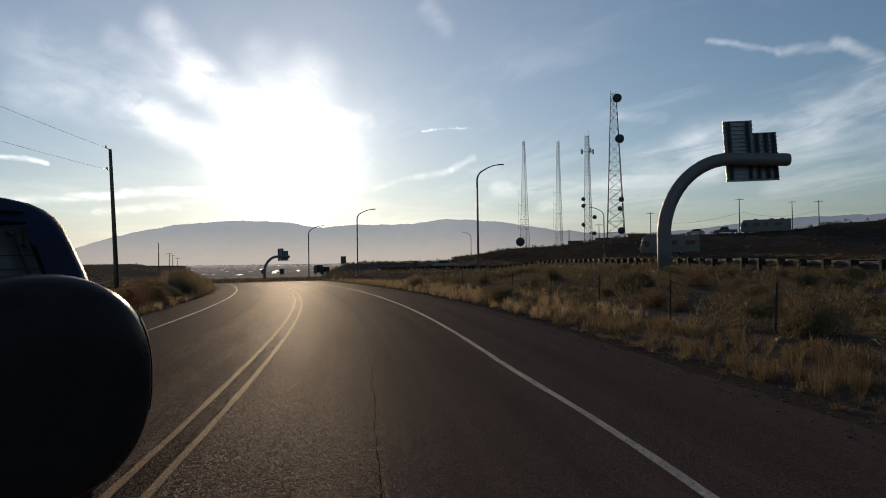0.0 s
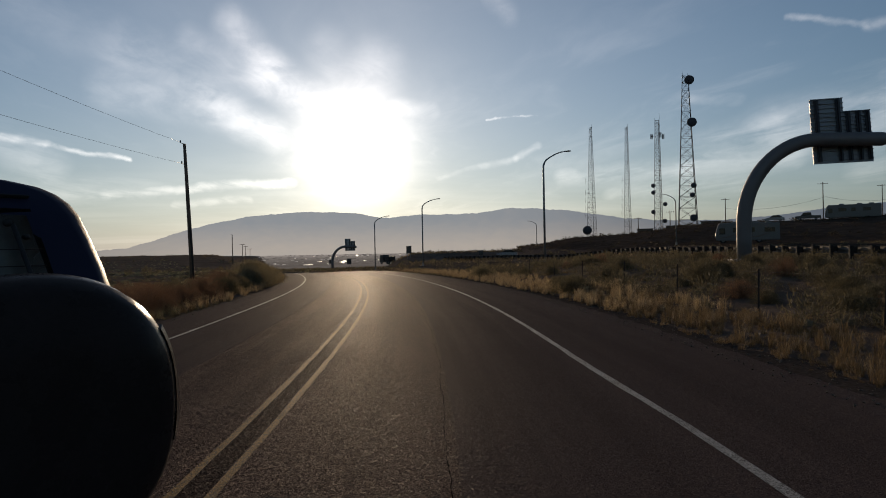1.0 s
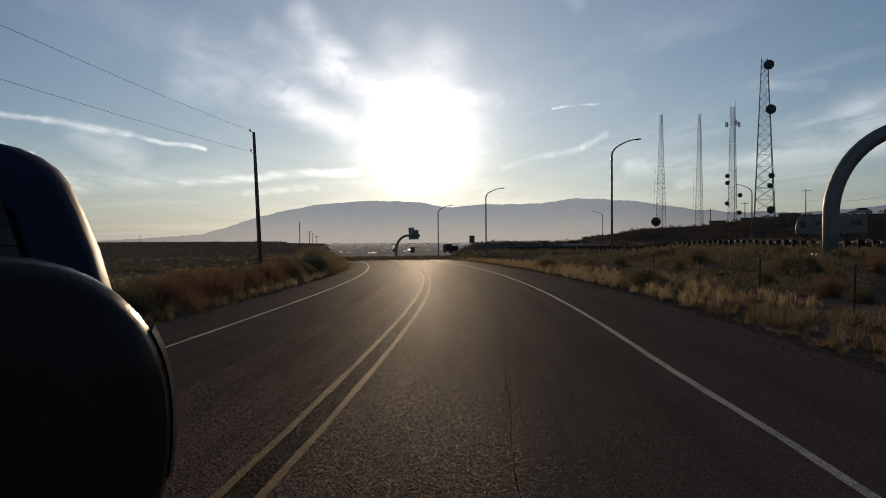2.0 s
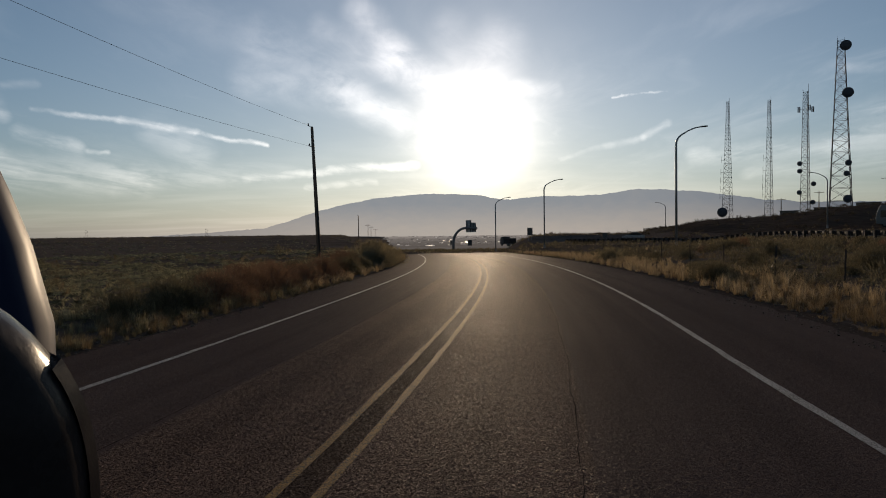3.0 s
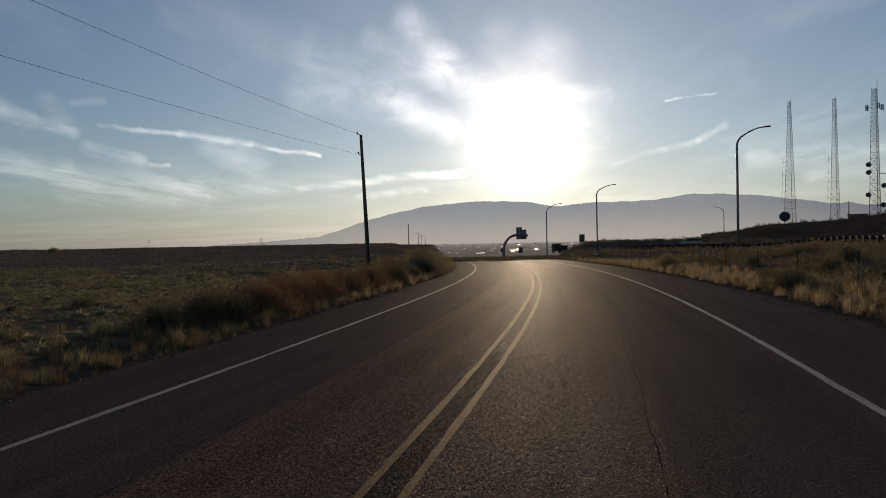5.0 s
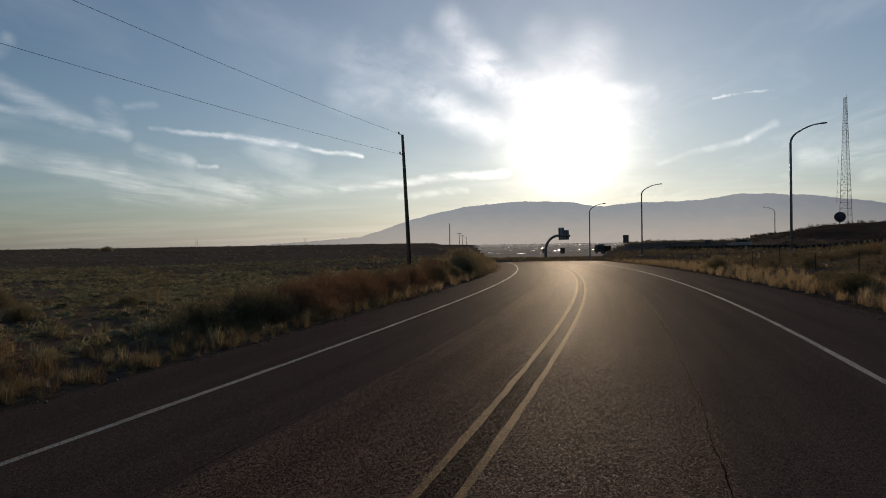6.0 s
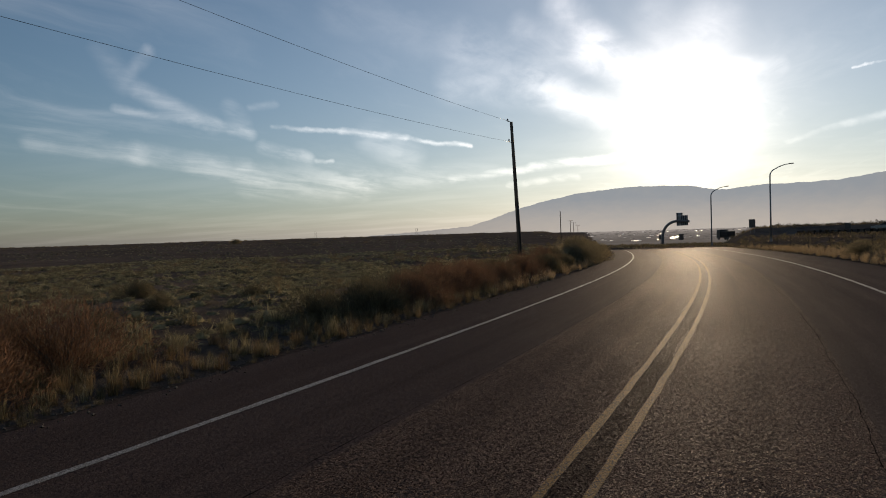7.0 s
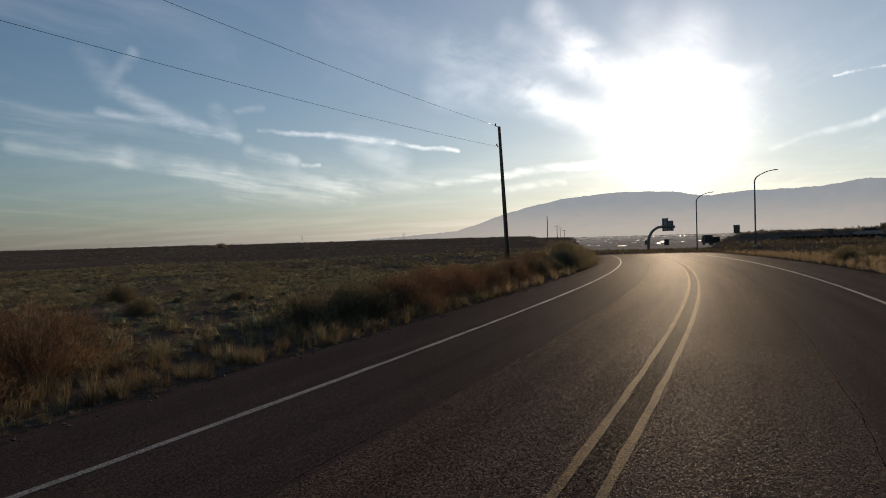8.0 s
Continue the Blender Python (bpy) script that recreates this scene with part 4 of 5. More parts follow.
        for p, q in zip(vs, vs[1:]):
            for j in range(cols):
                b.faces.new((p[j], p[j + 1], q[j + 1], q[j]))
        bmesh.ops.solidify(b, geom=b.faces, thickness=0.006)
        return part(name, b, mat, parent, label, True)

    pane("gasket", uc - 0.640, uc + 0.640, 1.10, 1.685, 0.006, RUBBER, 0.085, car, "black rubber window surround")
    glass = pane("rear_window", uc - 0.625, uc + 0.625, 1.13, 1.665, 0.014, SKYLIT_GLASS, 0.09, car, "dark tinted rear window")
    for k in range(9):
        z = 1.18 + k * 0.048
        b = bmesh.new()
        bar(b, (uc - 0.56, rear(z) - 0.022, z), (uc + 0.56, rear(z) - 0.022, z), 0.0016, n=5)
        part("heating_wire", b, RUSTY, glass)
    b = bmesh.new()
    bar(b, (0.175, rear(1.64) - 0.04, 1.635), (0.235, rear(1.25) - 0.05, 1.24), 0.0065, n=8)
    lathe(b, [(0, 0), (0.010, 0), (0.011, 0.018), (0.007, 0.024), (0, 0.025)], 14, Matrix.Translation((0.17, rear(1.64) - 0.0, 1.64)) @ pose(0, 0, 0, 90))
    lathe(b, [(0, 0), (0.008, 0), (0.008, 0.02), (0, 0.023)], 14, Matrix.Translation((0.21, rear(1.6) - 0.01, 1.60)) @ pose(0, 0, 0, 90))
    part("wiper", b, RUBBER, car, "black rear wiper hanging from its hub", True)
    b = bmesh.new()
    box(b, (0.42, 0.02, 0.010), (uc + 0.35, rear(1.722) - 0.004, 1.722), pose(0, 0, 0, -20), 0.006)
    part("high_brake_lamp", b, RUBBER, car, "dark high brake lamp strip", True)
    # spare wheel in its hard shell
    spare = new("spare_wheel")
    spare.parent = car
    spare.matrix_basis = Matrix.Translation((0.085, 0.0, 1.135)) @ pose(0, 0, 0, 90)
    b = bmesh.new()
    lathe(b, [(0.0, 0.275), (0.20, 0.272), (0.28, 0.262), (0.345, 0.235), (0.385, 0.19), (0.40, 0.13), (0.398, 0.05), (0.385, 0.01), (0.35, 0.0), (0, 0.0)], 64)
    for v in b.verts:        # slightly squared outline
        a = math.atan2(v.co.y, v.co.x)
        k = (abs(math.cos(a)) ** 2.35 + abs(math.sin(a)) ** 2.35) ** (-1 / 2.35) * 0.915
        v.co.x, v.co.y = v.co.x * k, v.co.y * k
    part("cover_shell", b, COVER, spare, "dark rounded hard cover of the spare wheel", True)
    b = bmesh.new()
    pts = []
    for k in range(17):       # raised grip along the right rim
        a = radians(33 - 52 * k / 16)
        rr = 0.3692 * (abs(math.cos(a)) ** 2.35 + abs(math.sin(a)) ** 2.35) ** (-1 / 2.35)
        pts.append((rr * math.cos(a), rr * math.sin(a)))
    for z0, z1 in ((0.055, 0.175),):
        low = [b.verts.new((x * 0.95, y * 0.95, z1 + 0.022)) for x, y in pts]
        up = [b.verts.new((x, y, z1)) for x, y in pts]
        up2 = [b.verts.new((x, y, z0)) for x, y in pts]
        low2 = [b.verts.new((x * 0.95, y * 0.95, z0)) for x, y in pts]
        for p, q in ((low, up), (up, up2), (up2, low2)):
            for k in range(16):
                b.faces.new((p[k], p[k + 1], q[k + 1], q[k]))
        for k in (0, 16):
            b.faces.new((low[k], up[k], up2[k], low2[k]))
    bmesh.ops.recalc_face_normals(b, faces=b.faces)
    part("cover_grip", b, COVER, spare, "raised grip on the cover's rim")
    b = bmesh.new()
    box(b, (1.2, 0.16, 0.2), (uc, 0.0, 0.47), None, 0.05)
    part("bumper", b, RUBBER, car, "dark plastic rear bumper", True)
    for side in (-1, 1):
        b = bmesh.new()
        box(b, (0.12, 0.06, 0.34), (uc + side * 0.60, 0.03, 0.82), None, 0.025)
        part("tail_lamp", b, RED_LENS, car, "red tail lamp", True)
        for y in (0.62, 3.1):
            wheel = new("wheel")
            wheel.parent = car
            wheel.matrix_basis = Matrix.Translation((uc + side * 0.56, y, 0.34)) @ pose(0, 0, 0, 0, 90 * side)
            b = bmesh.new()
            lathe(b, [(0.20, -0.09), (0.30, -0.1), (0.335, -0.08), (0.34, 0.0), (0.335, 0.08), (0.30, 0.1), (0.20, 0.09)], 32)
            part("tyre", b, RUBBER, wheel, smooth=True)
            b = bmesh.new()
            lathe(b, [(0, 0.03), (0.06, 0.05), (0.1, 0.03), (0.17, 0.05), (0.2, 0.09), (0.2, -0.08), (0, -0.08)], 24)
            part("rim", b, GALVANISED, wheel, smooth=True)
        b = bmesh.new()
        box(b, (0.01, 0.75, 0.36), (uc + side * 0.775, 0.95, 1.42), pose(0, 0, 0, 0, -side * 13), 0.004)
        part("side_window", b, CAR_GLASS, car)
        b = bmesh.new()
        box(b, (0.16, 0.1, 0.14), (uc + side * 0.88, 2.35, 1.10), None, 0.03)
        part("wing_mirror", b, CAR_BLUE, car, smooth=True)
    return tagged(car, "dark blue off-road car with a covered spare wheel", "car")


build_car()


# ---- plants ----
def sprigs(rng, n, radius, height, length, width, upright=0.5, hollow=0.5):
    """Thin blades that fill a dome and point outwards and up: n triangles."""
    a = rng.random(n) * math.tau
    rr = rng.random(n) ** hollow
    el = np.arcsin(rng.random(n) ** 0.9)
    lump = 1 + 0.28 * np.sin(a * 3 + rng.random() * 6) + 0.16 * np.sin(a * 7 + el * 5 + rng.random() * 6)
    p = np.stack([np.cos(a) * np.cos(el) * radius * rr * lump, np.sin(a) * np.cos(el) * radius * rr * lump, np.sin(el) * height * rr * (0.8 + 0.2 * lump)], 1)
    d = p / np.maximum(np.linalg.norm(p, axis=1, keepdims=True), 1e-4) * (1 - upright) + np.array([0, 0, upright]) + rng.normal(0, 0.33, (n, 3))
    d /= np.linalg.norm(d, axis=1, keepdims=True)
    side = np.cross(d, rng.normal(0, 1, (n, 3)))
    side /= np.maximum(np.linalg.norm(side, axis=1, keepdims=True), 1e-4)
    l = (length * (0.5 + rng.random(n)))[:, None]
    w = (width * (0.5 + rng.random(n)))[:, None]
    v = np.stack([p - side * w / 2, p + side * w / 2, p + d * l], 1)
    return v


def tuft(rng, n, radius, height, width):
    """A clump of curved grass blades: three triangles each, given as two-step strips."""
    a, r0 = rng.random(n) * math.tau, radius * np.sqrt(rng.random(n)) * 0.45
    root = np.stack([np.cos(a) * r0, np.sin(a) * r0, np.zeros(n)], 1)
    lean = a + rng.normal(0, 0.9, n)
    out = np.stack([np.cos(lean), np.sin(lean), np.zeros(n)], 1)
    h = height * (0.45 + 0.75 * rng.random(n))
    spread_out = (radius * (0.25 + 0.9 * rng.random(n)))[:, None]
    mid = root + out * spread_out * 0.35 + np.stack([0 * h, 0 * h, h * 0.62], 1)
    tip = root + out * spread_out * 1.1 + np.stack([0 * h, 0 * h, h * (0.75 + 0.3 * rng.random(n))], 1)
    side = np.stack([-out[:, 1], out[:, 0], np.zeros(n)], 1) * (width * (0.6 + 0.8 * rng.random(n)))[:, None]
    return np.stack([root - side, root + side, mid + side * 0.7, mid - side * 0.7, tip], 1)


def tri_mesh(name, tris, mat):
    n = len(tris)
    me = bpy.data.meshes.new(name)
    me.from_pydata(tris.reshape(-1, 3).tolist(), [], np.arange(n * 3).reshape(n, 3).tolist())
    me.materials.append(mat)
    return me


def blade_mesh(name, blades, mat):
    n = len(blades)
    i = np.arange(n) * 5
    faces = np.stack([i, i + 1, i + 2, i + 3], 1).tolist() + np.stack([i + 3, i + 2, i + 4], 1).tolist()
    me = bpy.data.meshes.new(name)
    me.from_pydata(blades.reshape(-1, 3).tolist(), [], faces)
    me.materials.append(mat)
    return me


def road_point(y, off):
    """A place by its distance along and across the road."""
    slope = (y - ROAD_Y) / math.sqrt(ROAD_R**2 - (y - ROAD_Y) ** 2)
    k = 1 / math.sqrt(1 + slope**2)
    return float(centre_x(np.array(y))) + k * off, y + slope * k * off


rng = np.random.default_rng(11)


def shrub_kind(mat, stems, label, radius, height, n, length, width, upright, count=3):
    made = []
    for k in range(count):
        made.append(tri_mesh("foliage", sprigs(rng, n, radius, height, length, width, upright, 0.42), mat))
    bm = bmesh.new()
    for k in range(stems):
        a, e = rng.random() * math.tau, 0.5 + rng.random() * 0.8
        d = Vector((math.cos(a) * math.cos(e) * radius, math.sin(a) * math.cos(e) * radius, math.sin(e) * height)) * 0.8
        pipe(bm, [(0, 0, -0.08), d * 0.45 + Vector((0, 0, 0.03)), d], [0.012, 0.008, 0.003], 5)
    stem = bpy.data.meshes.new("stems")
    bm.to_mesh(stem)
    bm.free()
    stem.materials.append(TWIG)
    return made, stem, label


RUST_BUSH = shrub_kind(RUST, 16, "rust-brown dry roadside shrub", 0.72, 0.80, 14000, 0.062, 0.0055, 0.5)
SAGE_BUSH = shrub_kind(SAGE, 14, "grey-green sagebrush beside the road", 0.70, 0.68, 8000, 0.075, 0.011, 0.4)
TALL_BUSH = shrub_kind(GLARE_SAGE, 18, "large grey-green bush at the road's bend", 1.15, 1.25, 12000, 0.11, 0.015, 0.45)


def plant(kind, x, y, size, name="shrub", group="roadside shrubs"):
    made, stem, label = kind
    ob = new(name, stem)
    ob.matrix_basis = Matrix.Translation((x, y, land(x, y) - 0.05)) @ pose(0, 0, 0, 0, 0, rng.random() * 360) @ Matrix.Diagonal((size * (0.85 + 0.35 * rng.random()), size * (0.85 + 0.35 * rng.random()), size * (0.88 + 0.3 * rng.random()), 1))
    leaves = new("foliage", made[int(rng.integers(len(made)))])
    leaves.parent = ob
    return tagged(ob, label, "shrub", group)


# the hedge-like row along the left verge
for y, off, size, kind in ((4.6, -6.45, 1.35, RUST_BUSH), (5.3, -7.35, 1.45, RUST_BUSH), (6.3, -6.75, 1.25, RUST_BUSH), (6.6, -8.6, 0.9, SAGE_BUSH), (3.4, -7.05, 1.1, SAGE_BUSH),
                           (11.2, -6.45, 0.9, SAGE_BUSH), (12.4, -6.05, 1.0, SAGE_BUSH), (13.2, -6.75, 1.0, SAGE_BUSH), (14.0, -5.95, 1.05, RUST_BUSH), (14.9, -6.65, 1.1, SAGE_BUSH), (15.8, -6.05, 1.05, RUST_BUSH),
                           (16.8, -6.75, 1.1, RUST_BUSH), (17.6, -5.95, 1.0, RUST_BUSH), (18.9, -6.55, 1.1, RUST_BUSH), (20.0, -5.85, 0.9, RUST_BUSH), (21.4, -6.45, 1.0, SAGE_BUSH), (23.0, -5.95, 1.0, RUST_BUSH),
                           (24.6, -6.45, 1.0, SAGE_BUSH), (26.2, -5.75, 0.95, SAGE_BUSH), (28.0, -6.35, 1.1, RUST_BUSH), (29.8, -5.85, 1.0, SAGE_BUSH), (31.5, -6.65, 1.1, SAGE_BUSH),
                           (33.5, -5.65, 0.85, TALL_BUSH), (35.6, -6.05, 0.95, TALL_BUSH), (37.6, -5.55, 0.9, TALL_BUSH), (40.0, -6.15, 0.9, TALL_BUSH), (43.0, -5.85, 0.8, TALL_BUSH),
                           (9.0, -9.8, 0.6, SAGE_BUSH), (12.0, -11.5, 0.6, SAGE_BUSH), (16.0, -12.0, 0.55, SAGE_BUSH), (15.0, -15.5, 0.8, SAGE_BUSH)):
    plant(kind, *road_point(y, off), size)
# bushes on the right
for y, off, size, kind in ((20.8, 7.2, 0.95, SAGE_BUSH), (22.2, 7.6, 1.0, SAGE_BUSH), (24.5, 7.9, 0.8, SAGE_BUSH), (37.0, 7.4, 1.0, SAGE_BUSH), (39.0, 7.9, 0.65, TALL_BUSH),
                           (5.5, 12.5, 0.75, SAGE_BUSH), (7.5, 14.5, 0.8, SAGE_BUSH), (9.5, 12.0, 0.7, SAGE_BUSH), (12.0, 14.5, 0.9, SAGE_BUSH), (13.0, 11.2, 0.7, SAGE_BUSH), (15.5, 13.2, 0.9, SAGE_BUSH), (17.0, 11.0, 0.8, RUST_BUSH),
                           (18.5, 15.0, 0.9, SAGE_BUSH), (21.0, 12.0, 1.0, SAGE_BUSH), (24.0, 14.0, 1.0, SAGE_BUSH), (6.5, 18.0, 0.8, SAGE_BUSH), (10.0, 18.5, 0.9, SAGE_BUSH), (14.0, 19.0, 0.9, RUST_BUSH), (27.0, 11.0, 0.9, SAGE_BUSH),
                           (30.0, 13.0, 1.0, SAGE_BUSH), (4.0, 16.0, 0.7, SAGE_BUSH), (8.5, 22.0, 0.8, SAGE_BUSH), (20.0, 19.0, 1.0, SAGE_BUSH), (25.0, 19.5, 1.0, SAGE_BUSH)):
    plant(kind, *road_point(y, off), size)


for k in range(34):
    plant(SAGE_BUSH if k % 5 else RUST_BUSH, *road_point(float(3 + 40 * rng.random()), float(9.5 + 15 * rng.random())), float(0.45 + 0.5 * rng.random()))


def scatter(name, places, shapes, make, mat, label):
    """Many plants in one mesh: shapes are arrays of blades, set down at places (x, y, size)."""
    out = []
    zs = land_z(places[:, 0], places[:, 1])
    for (x, y, s), z in zip(places, zs):
        sh = shapes[int(rng.integers(len(shapes)))]
        a = rng.random() * math.tau
        ca, sa = math.cos(a) * s, math.sin(a) * s
        v = np.empty_like(sh)
        v[..., 0] = sh[..., 0] * ca - sh[..., 1] * sa + x
        v[..., 1] = sh[..., 0] * sa + sh[..., 1] * ca + y
        v[..., 2] = sh[..., 2] * s * (0.8 + 0.4 * rng.random()) + z - 0.02
        out.append(v)
    ob = new(name, make(name, np.concatenate(out), mat))
    return tagged(ob, label, "vegetation", kind="stuff")


def domes(name, places, mat, label, height=0.62, fringe=56):
    """Low lumpy bunches: an uneven dome each, with a fringe of blades."""
    a = np.arange(8) * math.tau / 8
    ring = np.stack([np.cos(a), np.sin(a)], 1)
    base = np.concatenate([np.column_stack([ring * k, np.full(8, h)]) for k, h in ((0.92, -0.1), (1.0, 0.32), (0.78, 0.68), (0.42, 0.92))] + [np.array([[0, 0, 1.0]])])
    k = np.arange(8)
    tri = np.concatenate([np.concatenate([np.stack([r * 8 + k, r * 8 + (k + 1) % 8, r * 8 + 8 + (k + 1) % 8], 1), np.stack([r * 8 + k, r * 8 + 8 + (k + 1) % 8, r * 8 + 8 + k], 1)]) for r in range(3)]
                         + [np.stack([24 + k, 24 + (k + 1) % 8, np.full(8, 32)], 1)])
    n = len(places)
    size = places[:, 2][:, None, None]
    v = base[None] * (0.34 + 0.30 * rng.random((n, 33, 1))) * size * np.stack([0.85 + 0.4 * rng.random(n), 0.85 + 0.4 * rng.random(n), height * (0.7 + 0.6 * rng.random(n))], 1)[:, None]
    d = rng.normal(0, 1, (n, fringe, 3)) * (1, 1, 0.5) + (0, 0, 0.55)
    d /= np.linalg.norm(d, axis=2, keepdims=True)
    d[..., 2] = np.abs(d[..., 2])
    side = np.cross(d, rng.normal(0, 1, (n, fringe, 3)))
    side /= np.linalg.norm(side, axis=2, keepdims=True)
    root = d * (0.40, 0.40, 0.40 * height) * (0.4 + 0.8 * rng.random((n, fringe, 1))) * size
    blades = np.stack([root - side * 0.025 * size, root + side * 0.025 * size, root + d * size * (0.30 + 0.40 * rng.random((n, fringe, 1)))], 2).reshape(n, fringe * 3, 3)
    both = np.concatenate([v, blades], 1)
    per = 33 + fringe * 3
    at = np.column_stack([places[:, :2], land_z(places[:, 0], places[:, 1]) - 0.02])
    verts = (both + at[:, None]).reshape(-1, 3)
    one = np.concatenate([tri, 33 + np.arange(fringe * 3).reshape(-1, 3)])
    faces = (one[None] + (np.arange(n) * per)[:, None, None]).reshape(-1, 3)
    ob = soup(name, verts, faces, mat)
    return tagged(ob, label, "vegetation", kind="stuff")


def along_road(n, y0, y1, off0, off1, s0, s1, power=1.0):
    ys = y0 + (y1 - y0) * rng.random(n) ** power
    offs = off0 + (off1 - off0) * rng.random(n)
    pts = [road_point(y, o) for y, o in zip(ys, offs)]
    return np.column_stack([np.array(pts), s0 + (s1 - s0) * rng.random(n) ** 1.5])


GRASS = [tuft(rng, 70, 0.22, 0.42, 0.0035) for _ in range(6)]
GRASS_FINE = [tuft(rng, 45, 0.16, 0.36, 0.005) for _ in range(6)]
GRASS_FAR = [tuft(rng, 16, 0.24, 0.34, 0.014) for _ in range(6)]
near_right = np.concatenate([along_road(400, -2, 18, 6.35, 8.3, 0.25, 0.9), along_road(200, -2, 18, 6.0, 6.6, 0.15, 0.45)])
scatter("dry_grass", along_road(900, -2, 26, 6.2, 8.8, 0.25, 0.75), GRASS_FINE, blade_mesh, STRAW, "fine dry stalks along the asphalt's edge")
scatter("dry_grass", near_right, GRASS, blade_mesh, STRAW, "tall straw-coloured grass along the asphalt's edge")
near_left = np.concatenate([along_road(300, 1, 20, -6.4, -5.0, 0.25, 0.8), along_road(60, 2, 12, -8.5, -6.2, 0.4, 0.9)])
scatter("dry_grass", near_left, GRASS, blade_mesh, GREEN_GRASS, "green and yellow grass along the asphalt's edge")
scatter("dry_grass", along_road(420, 1, 20, -6.5, -4.85, 0.2, 0.7), GRASS, blade_mesh, STRAW, "short straw grass along the asphalt's edge")
scatter("dry_grass", along_road(700, 1, 22, -5.7, -4.7, 0.12, 0.4), GRASS, blade_mesh, SAGE, "low dull weeds along the asphalt's edge")
far_edge = np.concatenate([along_road(1100, 14, 62, 6.0, 9.2, 0.5, 1.15), along_road(420, 18, 60, -6.4, -4.8, 0.5, 1.0)])
scatter("dry_grass", far_edge, GRASS_FINE, blade_mesh, BACKLIT_STRAW, "straw grass on the road's verges, lightened for backlight")


def field(n, x0, x1, y0, y1, s0, s1, keep, even=0.0):
    x, y = x0 + (x1 - x0) * rng.random(n), y0 + (y1 - y0) * rng.random(n)
    clump = roll_of_land(x, y, 3.1, 5.0) + roll_of_land(x, y, 1.3, 8.0) * 0.6
    a = across(x, y)
    ok = ((a < EDGE_L - 0.9) | (a > EDGE_R + 0.9)) & keep(x, y, a) & (clump + even > rng.normal(-0.1, 0.7, n))
    return np.column_stack([x, y, s0 + (s1 - s0) * rng.random(n) ** 1.6])[ok]


def ahead_only(x, y, a):
    return (np.abs(np.arctan2(x, y + 6)) < radians(62)) & (y > 0)


SAGE_FAR = [sprigs(rng, 34, 0.48, 0.42, 0.17, 0.085, 0.45, 0.36) for _ in range(5)]
SAGE_MOUND = [sprigs(rng, 340, 0.50, 0.46, 0.085, 0.021, 0.4, 0.34) for _ in range(6)]
scatter("scrub", field(1300, 9, 46, 2, 50, 0.5, 1.45, ahead_only), SAGE_MOUND, tri_mesh, SAGE, "low grey-green scrub behind the fence")
SAGE_TINY = [sprigs(rng, 70, 0.22, 0.20, 0.065, 0.014, 0.45, 0.36) for _ in range(6)]
domes("scrub", field(15000, -46, -6.6, 5, 46, 0.10, 0.36, ahead_only, 0.5), MOUND, "small yellow-green and grey bunches over the plain")
domes("scrub", field(2900, 8.5, 46, 2, 52, 0.12, 0.42, ahead_only, 0.1), SAGE, "low olive bunches behind the fence", fringe=48)
scatter("scrub", field(1500, 7.5, 40, 3, 45, 0.5, 1.3, ahead_only), SAGE_TINY, tri_mesh, STRAW, "small straw-coloured tufts behind the fence")
scatter("scrub", field(1300, -60, -7.5, 4, 60, 0.35, 0.8, ahead_only), SAGE_MOUND, tri_mesh, SAGE, "low scrub scattered over the plain")
domes("scrub", field(10000, -90, -8, 40, 100, 0.15, 0.45, ahead_only, 0.1), MOUND, "yellow-green tufts further out on the plain", fringe=22)
scatter("dry_grass", field(2200, -60, -7, 4, 55, 0.35, 0.8, ahead_only), GRASS_FAR, blade_mesh, STRAW, "small tufts of dry grass over the plain")
scatter("dry_grass", field(2400, 7, 50, 3, 52, 0.4, 0.9, ahead_only), GRASS_FAR, blade_mesh, STRAW, "dry grass between the shrubs")
domes("scrub", field(9000, -240, -8, 90, 260, 0.2, 0.55, ahead_only), MOUND, "distant scrub on the plain", fringe=4)
scatter("dry_grass", field(2500, -200, -8, 30, 170, 0.4, 0.9, ahead_only), GRASS_FAR, blade_mesh, STRAW, "distant pale grass on the plain")
scatter("scrub", field(5000, -700, -20, 180, 640, 0.7, 1.8, ahead_only), SAGE_FAR, tri_mesh, SAGE, "far scrub on the mesa")
scatter("scrub", field(2600, 8, 75, 45, 120, 0.35, 0.8, lambda x, y, a: np.hypot(x, y) < 112), SAGE_FAR, tri_mesh, SAGE, "scrub on the verge by the highway")
scatter("scrub", field(7000, 20, 230, 60, 240, 0.8, 1.8, lambda x, y, a: np.hypot(x, y) > 128), SAGE_FAR, tri_mesh, DARK_SCRUB, "dark brown scrub on the hillside below the masts")
scatter("scrub", field(2600, -25, 45, 60, 230, 0.5, 1.6, lambda x, y, a: np.abs(a) > 8), SAGE_FAR, tri_mesh, SAGE, "scrub past the road's crest")
scatter("dry_grass", field(1800, -20, 40, 48, 210, 0.5, 1.1, lambda x, y, a: np.abs(a) > 6.5), GRASS_FAR, blade_mesh, BACKLIT_STRAW, "grass past the road's crest, lightened for backlight")


# ---- the highway beyond the verge: guard rail, traffic, hill ----
RAIL = [(24.5, 14.0), (26.0, 25.0), (28.5, 40.0), (33.0, 62.0), (36.0, 85.0), (35.5, 110.0), (31.0, 135.0), (21.0, 158.0)]


def along(points, pitch):
    """Even steps along a smooth line through points: place and direction."""
    p = np.array(points, float)
    t = np.r_[0, np.cumsum(np.hypot(*np.diff(p, axis=0).T))]
    fine = np.linspace(0, t[-1], 800)
    x, y = np.interp(fine, t, p[:, 0]), np.interp(fine, t, p[:, 1])
    ker = np.ones(121) / 121
